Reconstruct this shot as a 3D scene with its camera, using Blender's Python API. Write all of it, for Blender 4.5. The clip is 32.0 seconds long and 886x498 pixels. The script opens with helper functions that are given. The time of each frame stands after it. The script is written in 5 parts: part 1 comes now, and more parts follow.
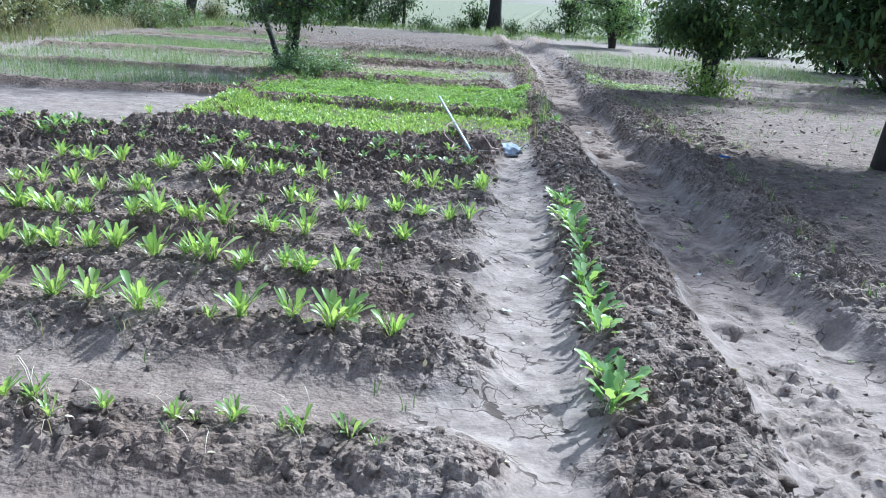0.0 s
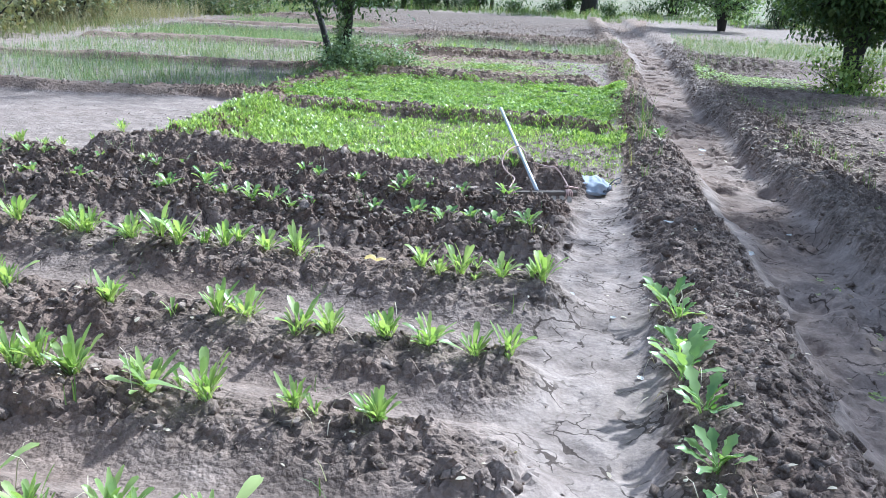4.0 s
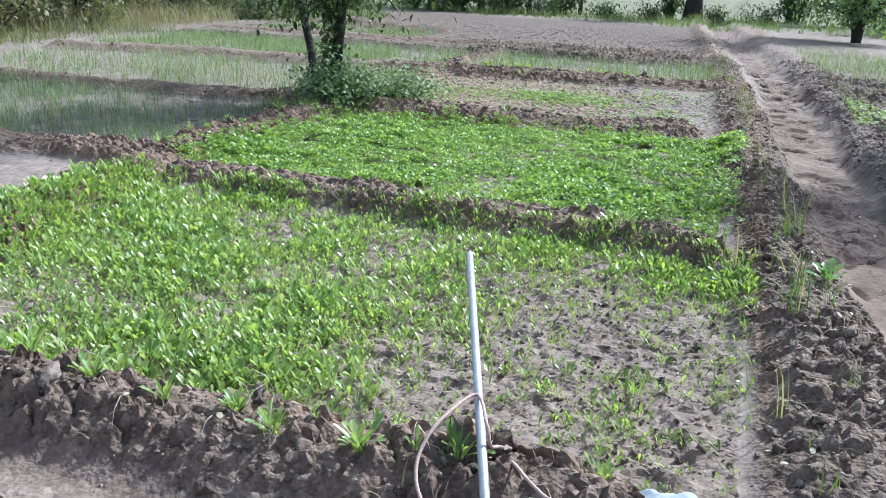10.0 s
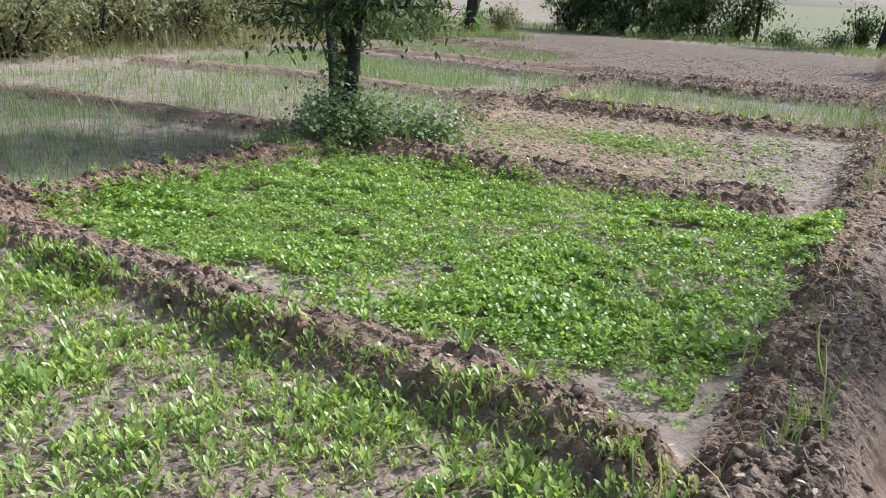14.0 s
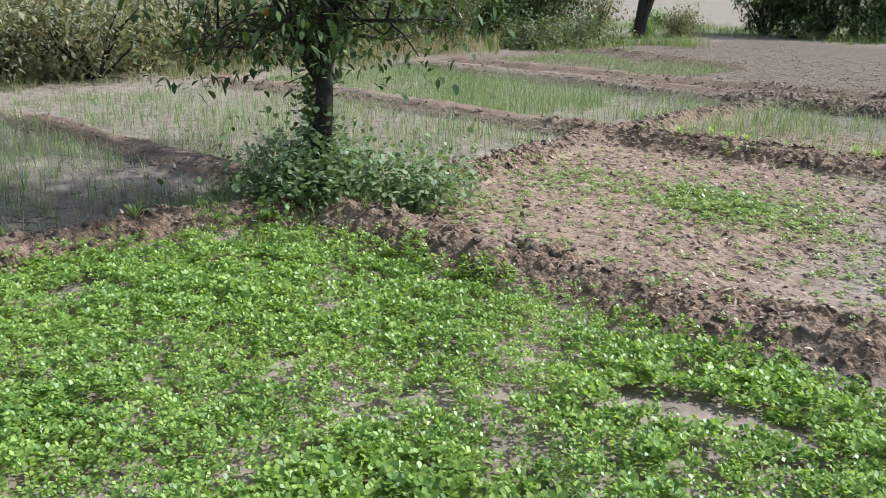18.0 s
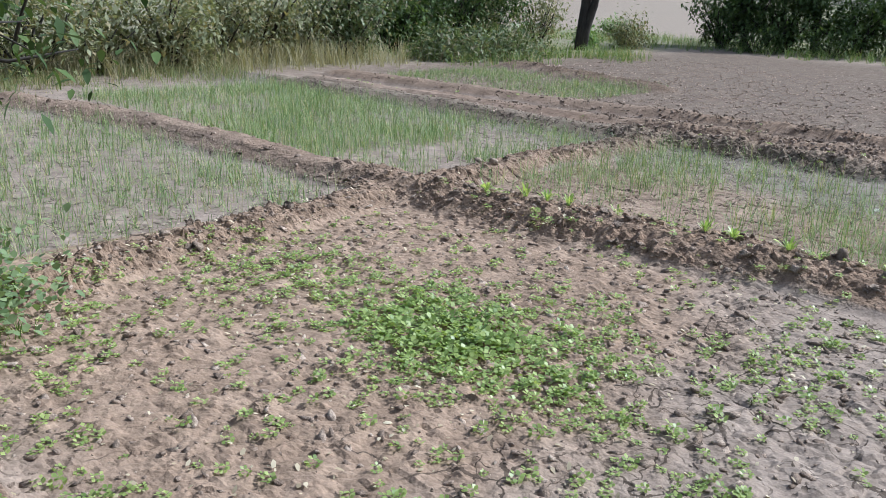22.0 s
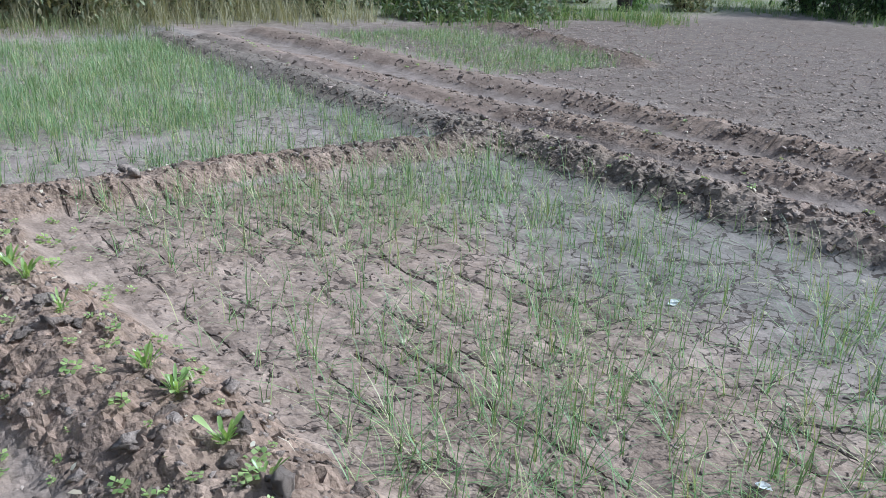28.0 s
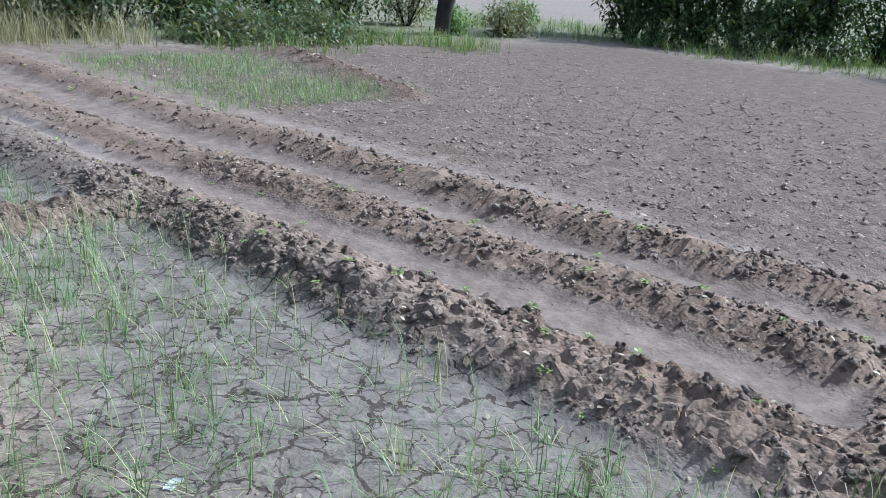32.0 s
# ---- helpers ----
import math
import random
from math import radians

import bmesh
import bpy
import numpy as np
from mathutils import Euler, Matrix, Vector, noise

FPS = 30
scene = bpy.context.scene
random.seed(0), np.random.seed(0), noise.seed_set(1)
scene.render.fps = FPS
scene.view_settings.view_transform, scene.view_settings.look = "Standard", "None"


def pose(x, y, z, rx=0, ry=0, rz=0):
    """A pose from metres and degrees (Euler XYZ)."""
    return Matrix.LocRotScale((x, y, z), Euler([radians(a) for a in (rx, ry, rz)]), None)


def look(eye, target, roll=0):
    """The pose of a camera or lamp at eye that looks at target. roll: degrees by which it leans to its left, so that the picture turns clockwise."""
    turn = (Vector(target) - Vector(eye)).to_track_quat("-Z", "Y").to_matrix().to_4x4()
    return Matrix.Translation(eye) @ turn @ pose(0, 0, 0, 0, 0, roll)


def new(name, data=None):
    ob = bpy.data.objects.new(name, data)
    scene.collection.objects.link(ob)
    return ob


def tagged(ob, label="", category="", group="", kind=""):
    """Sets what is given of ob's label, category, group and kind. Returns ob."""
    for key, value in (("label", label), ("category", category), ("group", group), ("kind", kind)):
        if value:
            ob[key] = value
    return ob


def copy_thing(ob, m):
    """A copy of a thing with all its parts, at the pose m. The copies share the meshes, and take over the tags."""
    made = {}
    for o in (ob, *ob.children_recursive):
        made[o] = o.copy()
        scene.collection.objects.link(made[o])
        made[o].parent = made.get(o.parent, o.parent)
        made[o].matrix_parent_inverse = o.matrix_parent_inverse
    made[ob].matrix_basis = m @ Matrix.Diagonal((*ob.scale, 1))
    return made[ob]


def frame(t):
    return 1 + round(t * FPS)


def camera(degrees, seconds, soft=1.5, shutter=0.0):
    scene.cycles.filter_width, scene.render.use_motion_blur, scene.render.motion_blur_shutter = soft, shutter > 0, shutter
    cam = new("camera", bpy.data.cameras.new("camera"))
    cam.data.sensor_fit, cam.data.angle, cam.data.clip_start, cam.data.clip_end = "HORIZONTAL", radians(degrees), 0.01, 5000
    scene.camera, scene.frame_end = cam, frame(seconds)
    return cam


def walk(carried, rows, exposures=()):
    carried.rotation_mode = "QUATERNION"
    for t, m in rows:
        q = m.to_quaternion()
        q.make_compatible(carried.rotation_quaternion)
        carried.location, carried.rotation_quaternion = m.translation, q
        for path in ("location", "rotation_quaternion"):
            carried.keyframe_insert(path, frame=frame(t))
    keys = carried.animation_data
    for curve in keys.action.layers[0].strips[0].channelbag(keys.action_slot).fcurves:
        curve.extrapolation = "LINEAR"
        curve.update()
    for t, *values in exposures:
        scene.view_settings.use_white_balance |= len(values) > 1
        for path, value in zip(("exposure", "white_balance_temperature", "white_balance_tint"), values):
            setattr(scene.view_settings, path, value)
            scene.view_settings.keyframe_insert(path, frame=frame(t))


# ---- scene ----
cam = camera(56.1, 32.0, soft=0.5)
PATH = [
    (0.0, pose(1.255, 0.441, 1.541, 73.13, -3.29, 7.09)),
    (0.5, pose(1.272, 0.741, 1.526, 72.45, -3.17, 7.96)),
    (1.0, pose(1.311, 1.006, 1.524, 72.15, -3.01, 8.76)),
    (1.5, pose(1.309, 1.248, 1.532, 71.64, -2.68, 9.53)),
    (2.0, pose(1.322, 1.502, 1.535, 71.67, -2.38, 10.45)),
    (2.5, pose(1.353, 1.808, 1.529, 71.61, -2.21, 11.67)),
    (3.0, pose(1.334, 2.128, 1.521, 71.55, -2.09, 12.64)),
    (3.5, pose(1.274, 2.506, 1.531, 71.62, -2.19, 13.09)),
    (5.5, pose(1.124, 4.066, 1.462, 72.03, -2.61, 14.17)),
    (6.0, pose(1.091, 4.454, 1.456, 72.40, -2.62, 14.19)),
    (6.5, pose(1.039, 4.805, 1.434, 71.96, -2.78, 14.34)),
    (7.0, pose(0.998, 5.143, 1.447, 71.99, -2.70, 14.48)),
    (7.5, pose(0.987, 5.480, 1.439, 71.78, -2.59, 14.98)),
    (8.0, pose(0.977, 5.803, 1.437, 71.60, -2.48, 15.66)),
    (8.5, pose(0.947, 6.152, 1.447, 71.78, -2.42, 16.49)),
    (9.0, pose(0.954, 6.463, 1.434, 71.66, -2.34, 17.50)),
    (9.5, pose(0.958, 6.785, 1.428, 71.43, -2.68, 18.94)),
    (10.0, pose(0.958, 7.088, 1.430, 71.61, -2.39, 20.02)),
    (10.5, pose(0.952, 7.405, 1.445, 71.64, -2.16, 20.36)),
    (11.0, pose(0.959, 7.718, 1.442, 71.78, -1.87, 20.15)),
    (11.5, pose(1.000, 8.033, 1.448, 71.80, -1.57, 19.71)),
    (12.0, pose(1.061, 8.336, 1.447, 71.75, -1.49, 18.41)),
    (12.5, pose(1.145, 8.634, 1.464, 72.11, -1.58, 17.73)),
    (13.0, pose(1.298, 8.879, 1.450, 72.55, -1.62, 18.64)),
    (13.5, pose(1.468, 9.104, 1.434, 72.44, -1.00, 25.08)),
    (14.0, pose(1.572, 9.338, 1.421, 72.44, -2.85, 32.81)),
    (14.5, pose(1.629, 9.635, 1.440, 72.14, -1.73, 39.96)),
    (16.5, pose(1.628, 10.926, 1.467, 72.11, -0.70, 46.88)),
    (17.0, pose(1.596, 11.243, 1.451, 72.19, -0.83, 46.74)),
    (17.5, pose(1.529, 11.623, 1.452, 72.27, -0.85, 46.71)),
    (18.0, pose(1.484, 11.983, 1.456, 72.35, -1.00, 46.66)),
    (18.5, pose(1.447, 12.348, 1.475, 72.56, -1.07, 46.61)),
    (19.0, pose(1.387, 12.717, 1.467, 72.50, -1.14, 46.59)),
    (19.5, pose(1.354, 13.064, 1.486, 72.65, -1.16, 46.46)),
    (20.0, pose(1.342, 13.431, 1.492, 72.77, -1.33, 46.69)),
    (20.5, pose(1.318, 13.742, 1.481, 72.88, -1.33, 46.68)),
    (21.0, pose(1.236, 14.125, 1.477, 72.87, -1.60, 46.73)),
    (21.5, pose(1.188, 14.463, 1.471, 72.71, -1.66, 46.38)),
    (22.0, pose(1.157, 14.843, 1.482, 72.64, -1.94, 46.16)),
    (22.5, pose(1.142, 15.153, 1.475, 72.60, -1.90, 45.46)),
    (23.0, pose(1.114, 15.506, 1.474, 72.44, -2.09, 45.25)),
    (23.5, pose(1.103, 15.835, 1.473, 72.12, -2.14, 45.12)),
    (24.0, pose(1.107, 16.206, 1.473, 71.95, -2.49, 44.43)),
    (24.5, pose(1.112, 16.574, 1.458, 71.76, -2.56, 43.59)),
    (25.0, pose(1.101, 16.913, 1.469, 71.67, -2.37, 43.44)),
    (25.5, pose(1.115, 17.254, 1.453, 71.67, -2.33, 43.64)),
    (26.0, pose(1.113, 17.573, 1.433, 71.24, -2.26, 43.72)),
    (26.5, pose(1.074, 17.952, 1.431, 70.85, -2.46, 43.80)),
    (28.5, pose(1.154, 18.903, 1.398, 69.56, -3.02, 58.34)),
    (29.0, pose(1.107, 19.103, 1.421, 69.70, -3.49, 59.18)),
    (29.5, pose(1.112, 19.337, 1.444, 70.19, -3.46, 59.27)),
    (30.0, pose(1.140, 19.586, 1.450, 70.73, -3.54, 58.38)),
    (30.5, pose(1.132, 19.801, 1.435, 71.08, -3.98, 54.63)),
    (31.0, pose(1.055, 20.081, 1.444, 71.19, -4.10, 53.41)),
    (31.5, pose(1.027, 20.279, 1.451, 71.31, -4.66, 49.44)),
    (32.0, pose(1.030, 20.495, 1.451, 71.39, -4.05, 46.71)),
]
EXPOSURE = [(0.0, 0.75, 4830, 2), (6.0, 0.93, 5000, 6), (9.0, 0.69, 5050, 4), (12.0, 0.53, 5420, 6), (14.0, 0.43, 5700, 7), (17.0, 0.38, 5700, 7), (19.0, 0.34, 5500, 3), (21.0, 0.25, 5250, 3), (23.0, 0.26, 5650, 9), (26.0, 0.26, 4830, 2), (29.0, 0.21, 5000, 5), (32.0, 0.36, 4980, 4)]
walk(cam, PATH, EXPOSURE)

# ---- light: hazy morning sun from ahead and to the right ----
SUN_FROM = Vector((0.44, 0.66, 0.76)).normalized()
world = bpy.data.worlds.new("hazy_sky")
scene.world = world
world.use_nodes = True
wn = world.node_tree
sky = wn.nodes.new("ShaderNodeTexSky")
sky.sky_type = "NISHITA"
sky.sun_disc = False
sky.sun_elevation = math.asin(SUN_FROM.z)
sky.sun_rotation = math.atan2(SUN_FROM.x, SUN_FROM.y)
sky.dust_density = 2.5
haze = wn.nodes.new("ShaderNodeHueSaturation")
haze.inputs["Saturation"].default_value = 0.55
wn.links.new(sky.outputs[0], haze.inputs["Color"])
wn.links.new(haze.outputs[0], wn.nodes["Background"].inputs[0])
wn.nodes["Background"].inputs[1].default_value = 0.138
sun = new("sun", bpy.data.lights.new("sun", "SUN"))
sun.data.energy, sun.data.angle, sun.data.color = 4.7, radians(2.0), (1.0, 0.95, 0.88)
sun.matrix_world = look((0, 0, 0), -SUN_FROM)

# ---- numbers in arrays: lattice noise, cells, polylines ----
def hashed(ix, iy, seed):
    h = (ix.astype(np.int64) * 374761393 + iy.astype(np.int64) * 668265263 + seed * 974634541) & 0xFFFFFFFF
    h = ((h ^ (h >> 13)) * 1274126177) & 0xFFFFFFFF
    h = ((h ^ (h >> 16)) * 2246822519) & 0xFFFFFFFF
    return ((h ^ (h >> 15)) & 0xFFFFFF) / float(0x1000000)


def vnoise(x, y, seed):
    ix, iy = np.floor(x), np.floor(y)
    fx, fy = x - ix, y - iy
    fx, fy = fx * fx * (3 - 2 * fx), fy * fy * (3 - 2 * fy)
    a, b = hashed(ix, iy, seed), hashed(ix + 1, iy, seed)
    c, d = hashed(ix, iy + 1, seed), hashed(ix + 1, iy + 1, seed)
    return (a + (b - a) * fx) * (1 - fy) + (c + (d - c) * fx) * fy - 0.5


def fbm(x, y, size, octaves, seed):
    total, amp = 0.0, 1.0
    for k in range(octaves):
        total = total + amp * vnoise(x / size + 17.3 * k, y / size - 9.1 * k, seed + k)
        amp, size = amp * 0.55, size * 0.5
    return total


def cells(x, y, size, seed):
    """Distance to the nearest scattered lump and that lump's own random number."""
    x, y = x / size, y / size
    ix, iy = np.floor(x), np.floor(y)
    best, who = np.full(np.shape(x), 9.0), np.zeros(np.shape(x))
    for dx in (-1, 0, 1):
        for dy in (-1, 0, 1):
            jx, jy = ix + dx, iy + dy
            d = np.hypot(jx + hashed(jx, jy, seed) - x, jy + hashed(jx, jy, seed + 7) - y)
            near = d < best
            best = np.where(near, d, best)
            who = np.where(near, hashed(jx, jy, seed + 13), who)
    return best, who


def blocks(x, y, size, seed):
    """Broken earth: every lump has its own height and tilt, with a crevice round it. Lump height 0 to 1, crevice 0 to 1, gap between lumps."""
    x, y = x / size, y / size
    ix, iy = np.floor(x), np.floor(y)
    best, second = np.full(np.shape(x), 9.0), np.full(np.shape(x), 9.0)
    top = np.zeros(np.shape(x))
    for dx in (-1, 0, 1):
        for dy in (-1, 0, 1):
            jx, jy = ix + dx, iy + dy
            a, b = jx + hashed(jx, jy, seed) - x, jy + hashed(jx, jy, seed + 7) - y
            d = np.hypot(a, b)
            near = d < best
            second = np.where(near, best, np.minimum(second, d))
            best = np.where(near, d, best)
            lean = hashed(jx, jy, seed + 13) + (hashed(jx, jy, seed + 19) - 0.5) * 1.1 * a + (hashed(jx, jy, seed + 23) - 0.5) * 1.1 * b
            top = np.where(near, lean, top)
    gap = second - best
    return top, smooth(0.0, 0.30, gap), gap


def off_line(x, y, line):
    """Distance to a polyline."""
    best = np.full(np.shape(x), 1e9)
    for (ax, ay), (bx, by) in zip(line, line[1:]):
        ux, uy = bx - ax, by - ay
        s = np.clip(((x - ax) * ux + (y - ay) * uy) / (ux * ux + uy * uy), 0, 1)
        best = np.minimum(best, np.hypot(x - ax - s * ux, y - ay - s * uy))
    return best


def smooth(a, b, v):
    s = np.clip((v - a) / (b - a), 0, 1)
    return s * s * (3 - 2 * s)


def along(y, ys, xs):
    return np.interp(y, ys, xs)


# ---- the plan: earth ridges (line, height, half width), ditch, beds ----
ROW_Y = (2.05, 2.88, 3.76, 4.48, 5.2, 5.83, 6.66, 7.5, 8.17)
ROW_END = (1.15, 1.12, 1.05, 0.98, 0.95, 0.85, 0.9, 0.78, 0.75)
RIDGES = [([(-7.0, y + 0.1), (-2.0, y), (xe - 0.12, y - 0.03)], 0.135, 0.36) for y, xe in zip(ROW_Y, ROW_END)]
RIDGES += [
    ([(-3.0, 8.95), (-1.5, 8.9), (0.3, 9.0), (0.72, 9.0)], 0.17, 0.30),          # before the spinach bed
    ([(-2.5, 11.75), (-0.8, 11.7), (0.6, 11.72), (0.85, 11.6)], 0.15, 0.26),        # spinach / fenugreek
    ([(-2.5, 15.0), (-1.9, 15.0), (-1.2, 15.13), (-0.4, 15.2), (0.1, 15.35), (0.38, 15.42)], 0.18, 0.36),
    ([(-2.7, 15.6), (-3.05, 16.6), (-3.25, 17.6), (-3.5, 18.9)], 0.13, 0.28),
    ([(-9.6, 18.1), (-7.5, 18.6), (-5.9, 18.75), (-4.1, 18.85), (-3.5, 18.93), (-2.2, 19.02), (-1.0, 19.28), (0.3, 19.45), (0.62, 19.5)], 0.175, 0.37),
    ([(-3.4, 19.2), (-3.55, 20.5), (-3.5, 21.5), (-3.45, 22.3)], 0.15, 0.27),
    ([(-10.2, 22.2), (-8.0, 22.3), (-5.3, 22.38), (-4.0, 22.52), (-2.4, 22.66), (-1.2, 22.82), (0.3, 23.02), (0.6, 23.05)], 0.165, 0.36),
    ([(-10.0, 22.75), (-7.0, 22.95), (-5.0, 23.18), (-3.6, 23.45), (-2.0, 23.62), (-0.1, 23.9)], 0.14, 0.34),
    ([(-10.5, 23.7), (-8.9, 23.87), (-6.2, 24.0), (-4.3, 24.24), (-2.8, 24.36), (-1.2, 24.57), (0.3, 24.8)], 0.155, 0.36),
    ([(-10.4, 27.9), (-8.6, 27.5), (-7.0, 27.1), (-6.2, 26.9)], 0.20, 0.35),
    ([(-2.55, 9.3), (-2.6, 10.2), (-2.85, 11.3), (-3.1, 12.8), (-3.1, 14.0), (-3.0, 14.9)], 0.16, 0.34),
    ([(-9.5, 11.3), (-6.2, 11.6), (-5.2, 11.7), (-3.6, 12.0), (-3.0, 12.1)], 0.14, 0.28),
    ([(-9.2, 14.5), (-7.9, 14.75), (-5.8, 14.95), (-4.1, 15.12), (-3.3, 15.3)], 0.14, 0.26),
    ([(2.2, 19.6), (3.0, 19.9), (5.0, 20.3), (9.0, 20.6)], 0.15, 0.35),
    ([(1.7, 28.6), (4.0, 28.4), (9.0, 28.0)], 0.15, 0.35),
    ([(1.9, 22.2), (3.5, 21.6), (9.0, 21.3)], 0.10, 0.25),
    ([(2.4, 16.0), (3.2, 15.9), (6.0, 16.2), (9.0, 16.0)], 0.12, 0.30),
]
M_Y = (-5.0, 2.7, 4.0, 5.3, 6.8, 8.0, 8.6, 10.9, 12.2, 13.3, 15.4, 17.8, 23.7, 30.7, 42.0)
M_X = (2.15, 1.93, 1.84, 1.78, 1.68, 1.60, 1.50, 1.38, 1.29, 1.21, 1.05, 0.93, 0.46, -0.2, -1.2)
D_Y = (-5.0, 4.3, 5.2, 6.8, 8.5, 9.3, 10.5, 12.5, 13.5, 15.0, 17.0, 20.0, 24.0, 27.5, 42.0)
D_X = (3.05, 2.58, 2.42, 2.35, 2.24, 2.14, 1.95, 1.86, 1.72, 1.62, 1.55, 1.47, 1.20, 0.92, -0.5)
D_W = (0.46, 0.36, 0.29, 0.29, 0.22, 0.28, 0.27, 0.29, 0.28, 0.27, 0.32, 0.27, 0.33, 0.35, 0.40)


def ground_parts(x, y):
    """Height of the earth, how ridgy it is, how silted, and how ploughed."""
    wob = 0.05 * vnoise(x / 0.6, y / 0.6, 3) + 0.05 * vnoise(x / 0.25, y / 0.25, 4)
    ridge = np.zeros(np.shape(x))
    for i, (line, h, w) in enumerate(RIDGES):
        xs, ys = [p[0] for p in line], [p[1] for p in line]
        box = (x > min(xs) - 1) & (x < max(xs) + 1) & (y > min(ys) - 1) & (y < max(ys) + 1)
        if not np.any(box):
            continue
        d = off_line(x[box], y[box], line) + wob[box]
        vary = 1.0 + 0.35 * vnoise(x[box] / 0.9, y[box] / 0.9, 40 + i)
        ridge[box] = np.maximum(ridge[box], h * vary * (1 - smooth(0.05, w, d)))
    dm = np.abs(x - along(y, M_Y, M_X)) + 1.3 * wob
    mh = along(y, (0, 7, 8.7, 9.3, 10, 40), (0.17, 0.17, 0.12, 0.10, 0.135, 0.13)) * (1 + 0.55 * vnoise(x / 0.8, y / 0.8, 61)) * (1 - smooth(0.08, along(y, (0, 8, 10, 40), (0.45, 0.45, 0.38, 0.36)), dm))
    ridge = np.maximum(ridge, mh)
    dd = x - along(y, D_Y, D_X)
    width = along(y, D_Y, D_W)
    ditch = 1 - smooth(0.7, 1.35, np.abs(dd + 2.2 * wob) / width)
    bank = smooth(0.9, 1.7, dd / width) * (1 - smooth(1.9, 4.4, dd / width)) * along(y, (0, 4, 7, 12, 30), (0.05, 0.08, 0.17, 0.18, 0.12))
    right = smooth(0.15, 0.6, dd - width)
    ridge = np.maximum(ridge, bank * (1 + 0.6 * vnoise(x / 0.7, y / 0.7, 77)))
    ploughed = smooth(24.9, 25.4, y - 0.05 * x) * (1 - smooth(36.5, 38.5, y)) * (x < along(y, M_Y, M_X)) * smooth(-12.5, -10.5, x)
    return ridge, ditch, right, ploughed


def row_band(x, y):
    """1 where clods lie heaped on the near flank of a planted row, 0 on the smooth furrow behind it; 1 outside the rows."""
    wavy = y + 0.07 * fbm(x, y, 0.5, 2, 81)
    band = np.zeros(np.shape(x))
    for row in ROW_Y:
        off = wavy - row
        band = np.maximum(band, smooth(-0.46, -0.30, off) * (1 - smooth(0.0, 0.16, off)))
    rows = smooth(7.0, 6.8, y) * smooth(1.3, 1.1, x)
    return 1 - rows * (1 - band)


def onion_lines(x, y):
    """Shallow sowing lines across the onion bed, split open along their furrows: 1 on a split."""
    bent = y - 0.09 * x + 0.035 * fbm(x, y, 0.35, 2, 71)
    phase = bent / 0.165
    off = np.abs(phase - np.round(phase)) * 0.165
    open_here = np.clip(2.6 * (0.16 + fbm(x, y, 0.22, 3, 73)), 0, 1)
    return (1 - smooth(0.004, 0.026, off)) * open_here * smooth(19.55, 19.8, y - 0.12 * x) * smooth(21.6, 20.9, y + 0.5 * fbm(x, y, 0.8, 2, 75)) * (x > -3.4) * smooth(0.75, 0.6, x)


